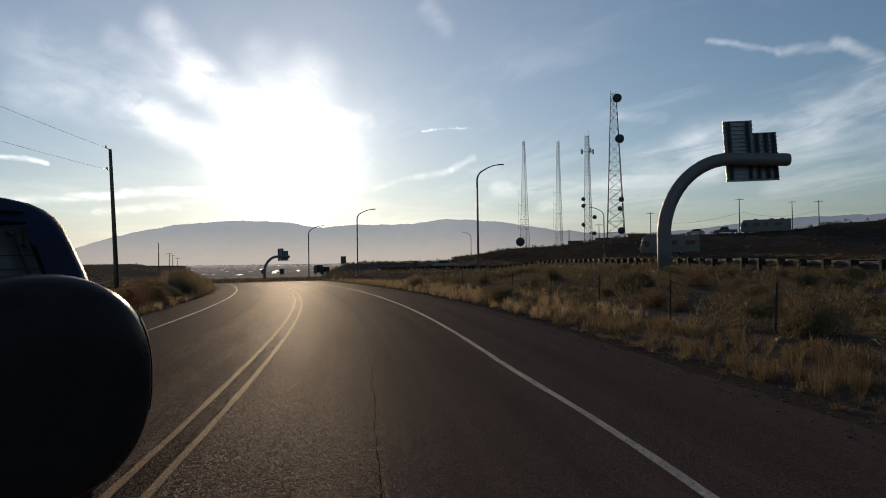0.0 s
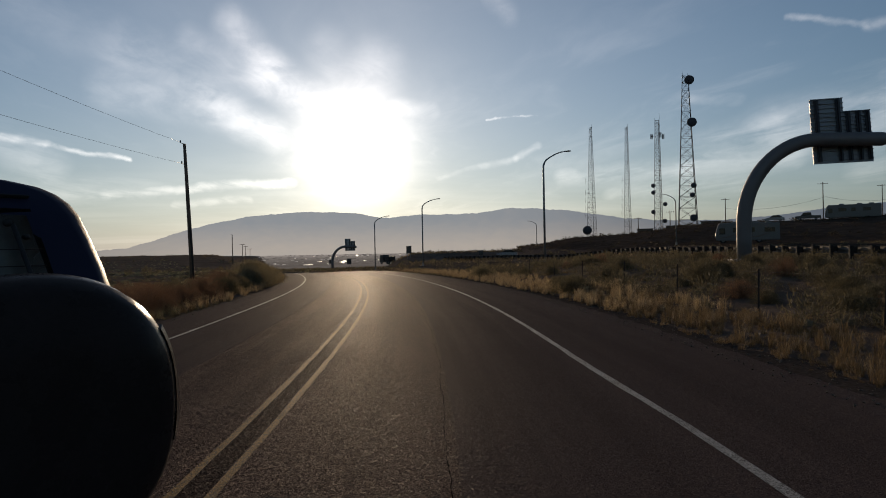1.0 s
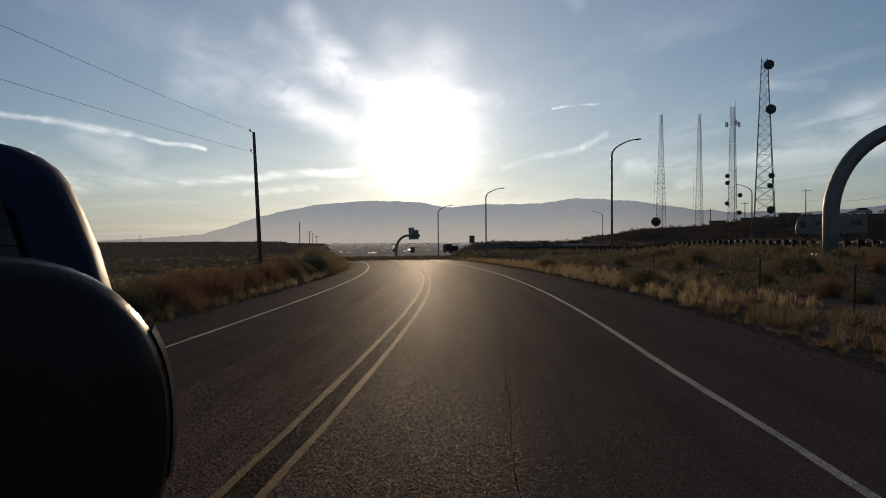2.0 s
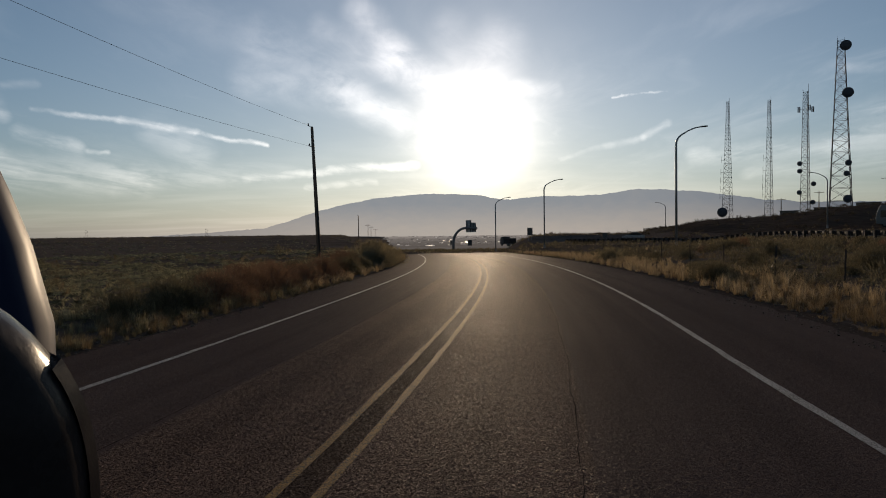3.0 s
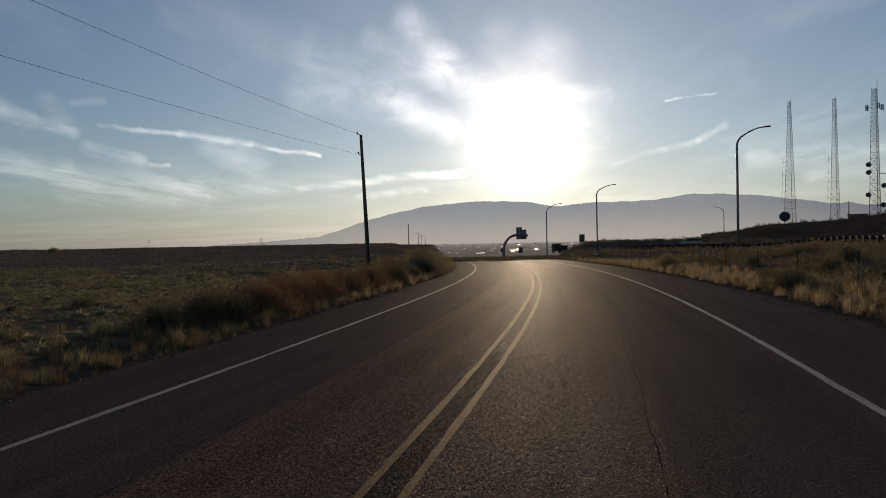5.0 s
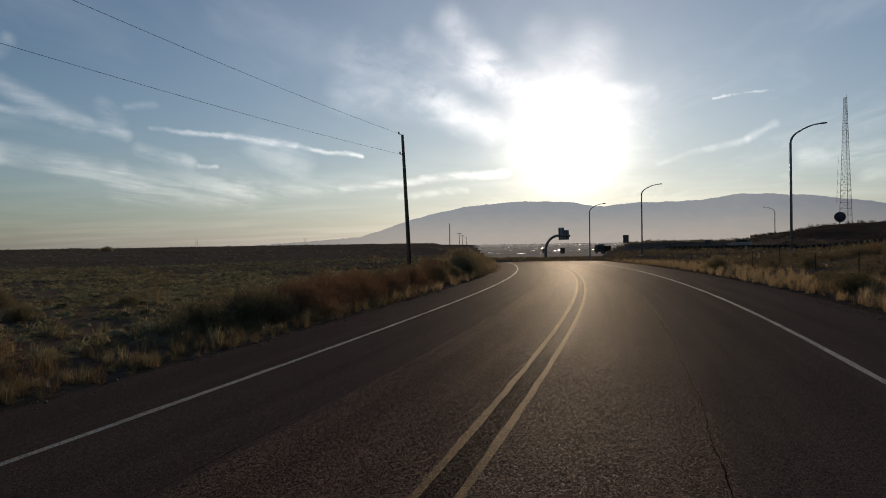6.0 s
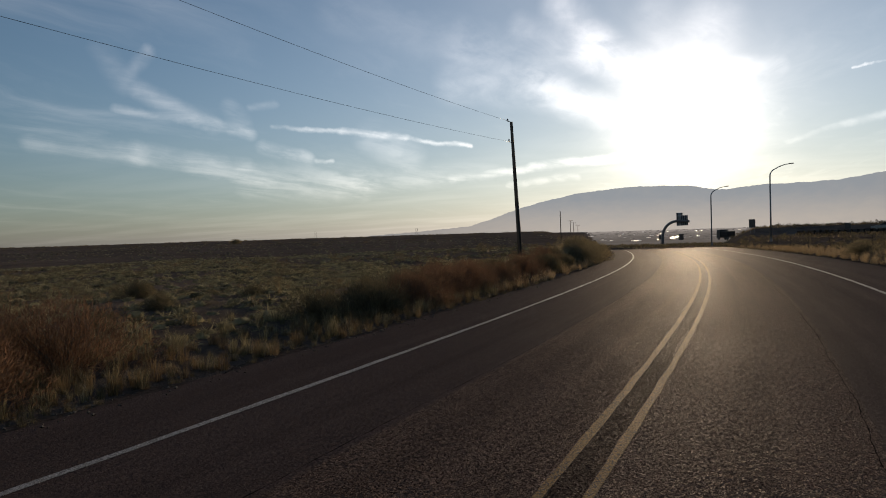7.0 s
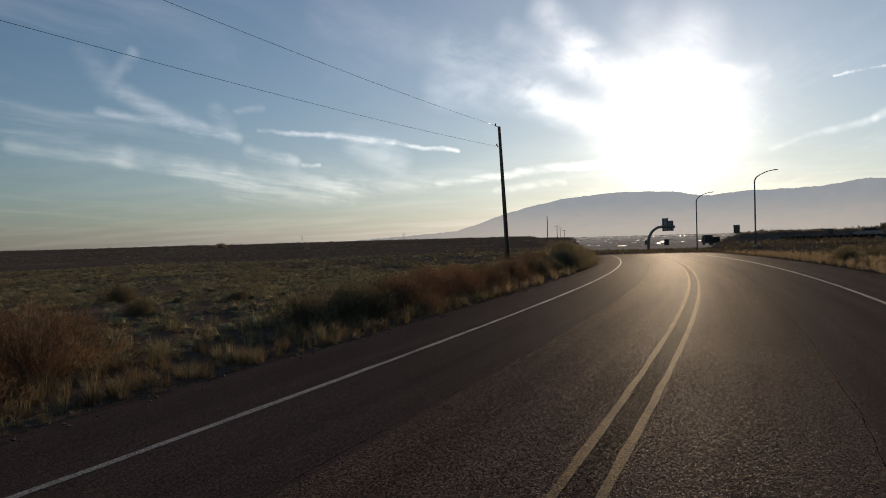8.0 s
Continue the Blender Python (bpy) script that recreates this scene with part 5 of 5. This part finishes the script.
    pad = lambda v: np.r_[v[0] + (np.arange(-60, 0)) * (v[1] - v[0]), v, v[-1] + np.arange(1, 61) * (v[-1] - v[-2])]  # noqa: E731
    x, y = np.convolve(pad(x), ker, "valid"), np.convolve(pad(y), ker, "valid")
    s = np.r_[0, np.cumsum(np.hypot(np.diff(x), np.diff(y)))]
    at = np.arange(0, s[-1], pitch)
    xs, ys = np.interp(at, s, x), np.interp(at, s, y)
    return xs, ys, np.arctan2(np.gradient(ys), np.gradient(xs))


def guard_rail():
    ob = new("guard_rail")
    xs, ys, turn = along(RAIL, 1.905)
    zs = land_z(xs, ys)
    bm = bmesh.new()
    box(bm, (0.16, 0.2, 1.0), (0, 0, 0.32), None, 0.012)
    post = bpy.data.meshes.new("post")
    bm.to_mesh(post)
    bm.free()
    bm = bmesh.new()
    box(bm, (0.16, 0.22, 0.36), (0, -0.2, 0.60), None, 0.012)
    block = bpy.data.meshes.new("block")
    bm.to_mesh(block)
    bm.free()
    for me in (post, block):
        me.materials.append(BLOCK_WOOD)
    for x, y, z, a in zip(xs, ys, zs, turn):
        m = Matrix.Translation((x, y, z)) @ pose(0, 0, 0, 0, 0, math.degrees(a))
        piece("post", post, ob, m)
        piece("block", block, ob, m)
    # the corrugated beam on the traffic side
    prof = [(0.0, 0.34), (0.05, 0.38), (0.05, 0.48), (0.0, 0.53), (0.0, 0.59), (0.05, 0.64), (0.05, 0.74), (0.0, 0.79)]
    verts, faces = [], []
    n = len(prof)
    for i, (x, y, z, a) in enumerate(zip(xs, ys, zs, turn)):
        nx, ny = math.sin(a), -math.cos(a)
        for o, h in prof:
            verts.append((x + nx * (0.32 + o), y + ny * (0.32 + o), z + h))
        if i:
            faces += [((i - 1) * n + k, (i - 1) * n + k + 1, i * n + k + 1, i * n + k) for k in range(n - 1)]
    beam = soup("beam", verts, faces, plain("weathered_rail_steel", (0.05, 0.045, 0.042), 0.75, metal=0.0, vary=0.25, scale=2))
    mod = beam.modifiers.new("thickness", "SOLIDIFY")
    mod.thickness = 0.004
    beam.parent = ob
    return tagged(ob, "steel guard rail on dark timber posts beside the highway", "guard rail")


guard_rail()


def highway():
    xs, ys, turn = along(RAIL, 3.0)
    verts, faces = [], []
    offs = (1.2, 4.0, 8.0, 12.0, 16.0)
    n = len(offs)
    for i, (x, y, a) in enumerate(zip(xs, ys, turn)):
        for o in offs:
            px, py = x + math.sin(a) * o, y - math.cos(a) * o
            verts.append((px, py, land(px, py) + 0.05))
        if i:
            faces += [((i - 1) * n + k, (i - 1) * n + k + 1, i * n + k + 1, i * n + k) for k in range(n - 1)]
    ob = soup("road", verts, faces, ASPHALT, True)
    ob.data.uv_layers.new(name="across").data.foreach_set("uv", np.full(len(ob.data.loops) * 2, 4.0))
    return tagged(ob, "grey asphalt highway behind the guard rail", "road", kind="structure")


highway()


# ---- wire fence along the right verge ----
def wire_fence():
    ob = new("wire_fence")
    bm = bmesh.new()
    box(bm, (0.028, 0.006, 1.25), (0, 0, 0.40), None)
    box(bm, (0.006, 0.035, 1.25), (0, 0.018, 0.40), None)
    for k in range(9):
        box(bm, (0.012, 0.01, 0.02), (0, -0.008, 0.2 + k * 0.09))
    post = bpy.data.meshes.new("post")
    bm.to_mesh(post)
    bm.free()
    post.materials.append(RUSTY)
    r2 = np.random.default_rng(8)
    tops = []
    for k, y in enumerate(np.arange(1.2, 62, 3.95)):
        x, yy = road_point(float(y), 9.0 + r2.normal(0, 0.08))
        z = land(x, yy)
        m = Matrix.Translation((x, yy, z)) @ pose(0, 0, 0, r2.normal(0, 2.2), r2.normal(0, 2.2), 20)
        piece("post", post, ob, m)
        tops.append((Vector((x, yy, z)), m))
    for h in (0.60, 0.97):
        pts = []
        for (a, _), (b, _) in zip(tops, tops[1:]):
            sag = 0.01 + 0.05 * r2.random()
            for k in range(8):
                f = k / 8
                pts.append(a.lerp(b, f) + Vector((0, 0, h - sag * 4 * f * (1 - f))))
        bm = bmesh.new()
        pipe(bm, pts, 0.0022, 5)
        part("wire", bm, BARB, ob)
    return tagged(ob, "slack wire fence on rusted steel posts", "fence")


wire_fence()


# ---- vehicles on and above the highway ----
RV_WHITE = plain("off_white_vehicle_paint", (0.115, 0.112, 0.106), 0.4, vary=0.1, scale=1.2, bump=0.0, coat=0.3)
RV_STRIPE = plain("brown_vehicle_stripe", (0.12, 0.085, 0.07), 0.45, vary=0.1, bump=0.0)
DARK_PAINT = plain("dark_vehicle_paint", (0.03, 0.03, 0.033), 0.35, vary=0.1, bump=0.0, coat=0.5)
SILVER = plain("silver_vehicle_paint", (0.22, 0.225, 0.23), 0.32, metal=0.4, vary=0.06, bump=0.0, coat=0.5)
ROCK = plain("shed_wall", (0.16, 0.125, 0.095), 0.9, vary=0.3, scale=1.5)


def wheel_at(parent, x, y, r, w=0.24):
    wh = new("wheel")
    wh.parent = parent
    wh.matrix_basis = Matrix.Translation((x, y, r)) @ pose(0, 0, 0, 90)
    bm = bmesh.new()
    lathe(bm, [(r * 0.6, -w / 2), (r * 0.92, -w / 2), (r, -w / 3), (r, w / 3), (r * 0.92, w / 2), (r * 0.6, w / 2)], 20)
    part("tyre", bm, RUBBER, wh, smooth=True)
    bm = bmesh.new()
    lathe(bm, [(0, w * 0.3), (r * 0.25, w * 0.4), (r * 0.58, w * 0.3), (r * 0.6, -w * 0.4), (0, -w * 0.4)], 16)
    part("rim", bm, GALVANISED, wh, smooth=True)


def shaped(profile, width, bevel):
    """A body whose side outline is given (x, z), of that width along y."""
    bm = bmesh.new()
    a = [bm.verts.new((x, -width / 2, z)) for x, z in profile]
    b = [bm.verts.new((x, width / 2, z)) for x, z in profile]
    bm.faces.new(a)
    bm.faces.new(b[::-1])
    n = len(profile)
    for k in range(n):
        bm.faces.new((a[(k + 1) % n], a[k], b[k], b[(k + 1) % n]))
    bmesh.ops.recalc_face_normals(bm, faces=bm.faces)
    if bevel:
        bmesh.ops.bevel(bm, geom=list(bm.edges), offset=bevel, segments=2, affect="EDGES", profile=0.6)
    return bm


def motorhome(x, y, z, turn, length, label, stripes):
    """Front towards -x."""
    ob = empty("motorhome", x, y, z, turn)
    l, h = length, 3.25
    part("body", shaped([(0, 0.5), (-0.05, 1.3), (0.25, 2.75), (0.6, h), (l - 0.1, h), (l, h - 0.15), (l, 0.45), (0.9, 0.4)], 2.5, 0.09), RV_WHITE, ob, smooth=False)
    for side in (-1, 1):
        for a, w, za, hh in ((0.55, 0.9, 1.45, 1.0), (2.6, 1.5, 1.75, 0.75), (5.0, 0.8, 1.75, 0.75), (7.2, 1.5, 1.75, 0.7)):
            if a + w < l:
                bm = bmesh.new()
                box(bm, (w, 0.04, hh), (a + w / 2, side * 1.255, za + hh / 2), None, 0.015)
                part("window", bm, CAR_GLASS, ob)
        if stripes:
            for k in range(3):
                bm = bmesh.new()
                pts = [(0.6 + k * 2.2, side * 1.262, 0.85 + 0.1 * k), (2.0 + k * 2.2, side * 1.262, 1.05), (3.2 + k * 2.2, side * 1.262, 1.5), (4.0 + k * 1.9, side * 1.262, 1.62)]
                pipe(bm, pts, [0.02, 0.12, 0.09, 0.02], 6)
                bmesh.ops.scale(bm, vec=(1, 0.08, 1), verts=bm.verts, space=Matrix.Translation((0, -side * 1.262, 0)))
                part("stripe", bm, RV_STRIPE, ob)
    bm = bmesh.new()
    box(bm, (0.04, 2.1, 1.15), (0.02, 0, 2.0), pose(0, 0, 0, 0, 11), 0.015)
    part("windscreen", bm, CAR_GLASS, ob)
    for a in (l * 0.3, l * 0.62, l * 0.83):
        bm = bmesh.new()
        box(bm, (0.9, 0.75, 0.28), (a, 0.1, h + 0.12), None, 0.06)
        part("roof_unit", bm, RV_WHITE, ob)
    for a in (1.1, l * 0.68):
        for side in (-1, 1):
            wheel_at(ob, a, side * 1.1, 0.45, 0.28)
    return tagged(ob, label, "motorhome")


def car_like(name, x, y, z, turn, paint, profile, cabin, width, wheels, label, category):
    """Front towards -x."""
    ob = empty(name, x, y, z, turn)
    part("body", shaped(profile, width, 0.05), paint, ob)
    part("cabin", shaped(cabin, width * 0.84, 0.06), CAR_GLASS, ob)
    roof = [(cabin[1][0] + 0.1, cabin[1][1] - 0.03), (cabin[2][0] - 0.1, cabin[2][1] - 0.03), (cabin[2][0] - 0.1, cabin[2][1] + 0.03), (cabin[1][0] + 0.1, cabin[1][1] + 0.03)]
    part("roof", shaped(roof, width * 0.8, 0.012), paint, ob)
    for a in wheels:
        for side in (-1, 1):
            wheel_at(ob, a, side * width * 0.42, 0.33)
    return tagged(ob, label, category)


SEDAN = [(0, 0.35), (-0.02, 0.65), (0.9, 0.85), (1.3, 0.92), (4.1, 0.95), (4.4, 0.85), (4.42, 0.35)]
SEDAN_CABIN = [(1.15, 0.88), (1.95, 1.42), (3.3, 1.43), (4.05, 0.92)]
PICKUP = [(0, 0.5), (0, 0.95), (1.2, 1.12), (5.3, 1.12), (5.35, 0.5)]
PICKUP_CABIN = [(1.25, 1.1), (1.8, 1.8), (3.3, 1.82), (3.5, 1.1)]


def facing(az):
    """Turn that sets a vehicle's side square to the viewer, front to the left."""
    return -az


rx, ry = polar(30.2, 117)
motorhome(rx, ry, 1.70, facing(32.3), 9.4, "white motorhome with dark swooping stripes on the highway", True)
px, py = polar(37.95, 171)
motorhome(px, py, land(px, py) - 0.15, facing(39.8), 10.6, "pale parked motorhome on the hill's edge", False)
qx, qy = polar(35.9, 172)
car_like("pickup_truck", qx, qy, land(qx, qy) - 0.05, facing(36.9), DARK_PAINT, PICKUP, PICKUP_CABIN, 1.9, (0.95, 4.3), "dark pickup truck parked on the hill", "pickup truck")
qx, qy = polar(33.75, 174)
car_like("parked_car", qx, qy, land(qx, qy) - 0.15, facing(34.2), SILVER, SEDAN, SEDAN_CABIN, 1.75, (0.85, 3.5), "pale car parked behind the hill's edge", "car")
qx, qy = polar(12.1, 140)
car_like("car", qx, qy, land(qx, qy) + 0.55, facing(13), SILVER, SEDAN, SEDAN_CABIN, 1.75, (0.85, 3.5), "silver car on the distant highway", "car")


def lorry(x, y, z, turn):
    ob = empty("lorry", x, y, z, turn)
    part("cab", shaped([(0, 0.6), (0, 2.0), (0.35, 2.9), (2.0, 3.0), (2.0, 0.6)], 2.4, 0.08), DARK_PAINT, ob)
    bm = bmesh.new()
    box(bm, (3.6, 2.3, 1.5), (4.1, 0, 1.7), None, 0.1)
    part("load", bm, RUSTY, ob)
    bm = bmesh.new()
    box(bm, (5.9, 0.9, 0.25), (3.0, 0, 0.8))
    part("chassis", bm, DARK_PAINT, ob)
    for a in (0.9, 4.4, 5.5):
        for side in (-1, 1):
            wheel_at(ob, a, side * 1.0, 0.5, 0.28)
    return tagged(ob, "dark lorry on the distant highway", "lorry")


qx, qy = polar(2.05, 210)
lorry(qx, qy, 1.53 - 210 * math.tan(radians(1.15)), -62)

# ---- further poles, signs and sheds ----
for az, r, h, arms, base in ((-10.65, 215, 10.2, [], -2.55), (-9.85, 300, 9.5, [(9.2, 2.4)], None), (-9.6, 360, 11.0, [(10.7, 2.4)], None), (-9.25, 400, 12.0, [(11.6, 2.4)], None)):
    x, y = polar(az, r)
    p = utility_pole(x, y, h, arms, 0.0, base=base)
    tagged(p, "distant wooden utility pole beside the road", "utility pole", "roadside utility poles")
for az, r, el in ((37.85, 215, 4.6), (41.6, 250, 4.2), (43.4, 235, 4.15), (31.0, 235, 3.75), (24.2, 240, 2.45), (26.75, 236, 2.9)):
    x, y = polar(az, r)
    zb = land(x, y)
    p = utility_pole(x, y, 1.53 + r * math.tan(radians(el)) - zb, [(1.53 + r * math.tan(radians(el)) - zb - 0.5, 2.6)], -az, base=zb)
    tagged(p, "wooden utility pole with crossarm on the hill", "utility pole", "utility poles on the hill")
wa, wb, wc = polar(31.0, 235), polar(38.0, 215), polar(43.4, 235)
cable("power_line", [(*wa, 13.5), (*wb, 14.6), (*wc, 15.3)], 1.6, 0.03, "sagging wire between the poles on the hill")


def shed(az, r, w, h, d, sunk=0.1):
    x, y = polar(az, r)
    ob = empty("shed", x, y, land(x, y) - sunk, -az)
    bm = bmesh.new()
    box(bm, (w, d, h), (0, 0, h / 2), None, 0.03)
    part("wall", bm, ROCK, ob)
    bm = bmesh.new()
    box(bm, (w + 0.5, d + 0.5, 0.18), (0, 0, h + 0.06), pose(0, 0, 0, 2), 0.03)
    part("roof", bm, TOWER_STEEL, ob)
    bm = bmesh.new()
    box(bm, (0.9, 0.06, 1.9), (w * 0.2, -d / 2 - 0.02, 1.0), None, 0.01)
    part("door", bm, DARK_PAINT, ob)
    return tagged(ob, "low brown equipment shed below the masts", "shed", "equipment sheds")


shed(24.75, 236, 5.2, 2.3, 4.0)
shed(29.9, 232, 6.2, 2.2, 4.0)
shed(27.3, 246, 7.5, 2.3, 4.0)
gx, gy = polar(19.95, 232)
ground_dish = empty("satellite_dish", gx, gy)
bm = bmesh.new()
bar(bm, (0, 0, -0.3), (0, 0, 2.4), 0.12)
part("mount", bm, TOWER_STEEL, ground_dish)
dish(ground_dish, (0, -0.3, 3.0), 1.55, -20)
tagged(ground_dish, "dark round satellite dish on a post", "satellite dish")


def road_sign(az, r, el0, el1, w, label):
    x, y = polar(az, r)
    z0, z1 = 1.53 + r * math.tan(radians(el0)), 1.53 + r * math.tan(radians(el1))
    zb = min(land(x, y), z0 - 0.4)
    ob = empty("road_sign", x, y, zb, -az)
    for k in (-0.3, 0.3):
        bm = bmesh.new()
        box(bm, (0.08, 0.08, z1 - zb + 0.3), (k * w, 0.05, (z1 - zb - 0.3) / 2))
        part("post", bm, GALVANISED, ob)
    bm = bmesh.new()
    box(bm, (w, 0.03, z1 - z0), (0, 0, (z0 + z1) / 2 - zb), None, 0.01)
    part("panel", bm, DARK_PAINT, ob, "dark sign back")
    return tagged(ob, label, "road sign", "road signs")


road_sign(4.35, 168, -0.26, 0.40, 1.35, "dark sign seen from behind on a mound")
road_sign(10.7, 150, -0.55, -0.1, 1.0, "small dark sign beside the highway")
road_sign(-2.45, 215, -1.0, -0.65, 1.3, "small distant road sign")
road_sign(-0.9, 240, -1.1, -0.6, 1.6, "small distant road sign")


def pylon(az, r, el):
    x, y = polar(az, r)
    zb = land(x, y)
    h = 1.53 + r * math.tan(radians(el)) - zb
    ob = empty("power_pylon", x, y, zb, -az)
    bm = bmesh.new()
    w = h * 0.16
    for k in (-1, 1):
        pipe(bm, [(k * w, 0, 0), (k * w * 0.55, 0, h * 0.55), (k * w * 1.0, 0, h * 0.75), (k * w * 0.6, 0, h)], h * 0.012, 5)
    bar(bm, (-w * 0.6, 0, h), (w * 0.6, 0, h), h * 0.012)
    bar(bm, (-w * 1.0, 0, h * 0.75), (w * 1.0, 0, h * 0.75), h * 0.01)
    bar(bm, (-w * 0.55, 0, h * 0.55), (w * 0.55, 0, h * 0.55), h * 0.01)
    part("frame", bm, TOWER_STEEL, ob)
    return tagged(ob, "distant steel power pylon on the plain", "power pylon", "power pylons")


pylon(-32.15, 700, 0.56)
pylon(-23.35, 700, 0.59)
x, y = polar(-38.6, 330)
plant(TALL_BUSH, x, y, 2.1, "bush", "bushes on the plain")


# ---- the town in the valley ----
def town():
    r3 = np.random.default_rng(21)
    v, f = [], []
    for k in range(620):
        az, r = radians(r3.uniform(-9, 16)), 1000 * (3900 / 1000) ** r3.random()
        w, d, h = r3.uniform(2, 9) * (r / 1500) ** 0.5, r3.uniform(5, 16), r3.uniform(0.5, 1.7) * (r / 1600) ** 0.5
        x, y = math.sin(az) * r, math.cos(az) * r
        z = -19.0 + 0.0012 * (r - 535) + 0.5
        c, s = math.cos(r3.uniform(-0.6, 0.6)), math.sin(r3.uniform(-0.6, 0.6))
        b = len(v)
        rise = r3.uniform(0, 0.4) * (d / 10)
        for zz, lift in ((0, 0), (h, rise)):
            for dx, dy in ((-1, -1), (1, -1), (1, 1), (-1, 1)):
                v.append((x + (dx * w * c - dy * d * s) / 2, y + (dx * w * s + dy * d * c) / 2, z + zz + (lift if dy > 0 else 0)))
        f += [(b, b + 1, b + 5, b + 4), (b + 1, b + 2, b + 6, b + 5), (b + 2, b + 3, b + 7, b + 6), (b + 3, b, b + 4, b + 7), (b + 4, b + 5, b + 6, b + 7)]
    def build(g, p, out):
        tone = g.add("ShaderNodeNewGeometry").outputs["Random Per Island"]
        sheet = g.math("GREATER_THAN", tone, 0.88)
        g.put(p.inputs["Base Color"], g.mix(sheet, (0.03, 0.03, 0.03, 1), (0.5, 0.48, 0.45, 1)))
        g.put(p.inputs["Metallic"], sheet)
        g.put(p.inputs["Roughness"], g.mix(sheet, (0.9, 0.9, 0.9, 1), (0.42, 0.42, 0.42, 1)))
        p.inputs["Specular IOR Level"].default_value = 0.0
        # a weak glow on every building paints in the haze of distance
        g.put(p.inputs["Emission Color"], g.ramp(tone, (0.0, (0.085, 0.08, 0.075)), (0.75, (0.15, 0.142, 0.135)), (0.9, (0.21, 0.20, 0.19))))
        p.inputs["Emission Strength"].default_value = 0.9

    ob = soup("town_buildings", v, f, material("haze_glow_roofs", build))
    return tagged(ob, "far town of low roofs that glint in the sun", "buildings", kind="stuff")


town()


# ---- loose stones along the asphalt's edges ----
def pebbles(name, n, y0, y1, off0, off1):
    r4 = np.random.default_rng(31)
    tri = np.array([(0, 1, 2), (0, 2, 3), (0, 3, 4), (0, 4, 1), (5, 2, 1), (5, 3, 2), (5, 4, 3), (5, 1, 4)])
    base = np.array([(0, 0, 0.6), (1, 0, 0), (0, 0.8, 0.1), (-0.9, 0.1, 0), (0.1, -0.9, 0.1), (0, 0, -0.5)])
    vs, fs = [], []
    for k in range(n):
        y, off = y0 + (y1 - y0) * r4.random() ** 1.3, off0 + (off1 - off0) * r4.random()
        x, yy = road_point(float(y), off)
        s = 0.006 + 0.022 * r4.random() ** 3
        a = r4.random() * math.tau
        v = base * s * (0.7 + 0.6 * r4.random((6, 3)))
        c, d = math.cos(a), math.sin(a)
        z = float(road_z(np.array(yy))) + (0.004 if EDGE_L < off < EDGE_R else -0.01)
        fs.append(tri + 6 * k)
        vs.append(np.stack([v[:, 0] * c - v[:, 1] * d + x, v[:, 0] * d + v[:, 1] * c + yy, v[:, 2] + z + s * 0.3], 1))
    ob = soup(name, np.concatenate(vs), np.concatenate(fs), plain("pale_pebbles", (0.11, 0.09, 0.072), 0.85, vary=0.6, scale=30, bump=0.0, spec=0.2))
    return tagged(ob, "small loose stones along the asphalt's edge", "stones", kind="stuff")


pebbles("loose_stones", 2600, 0, 26, 5.35, 6.7)
pebbles("loose_stones", 1200, 2, 22, -5.2, -4.4)
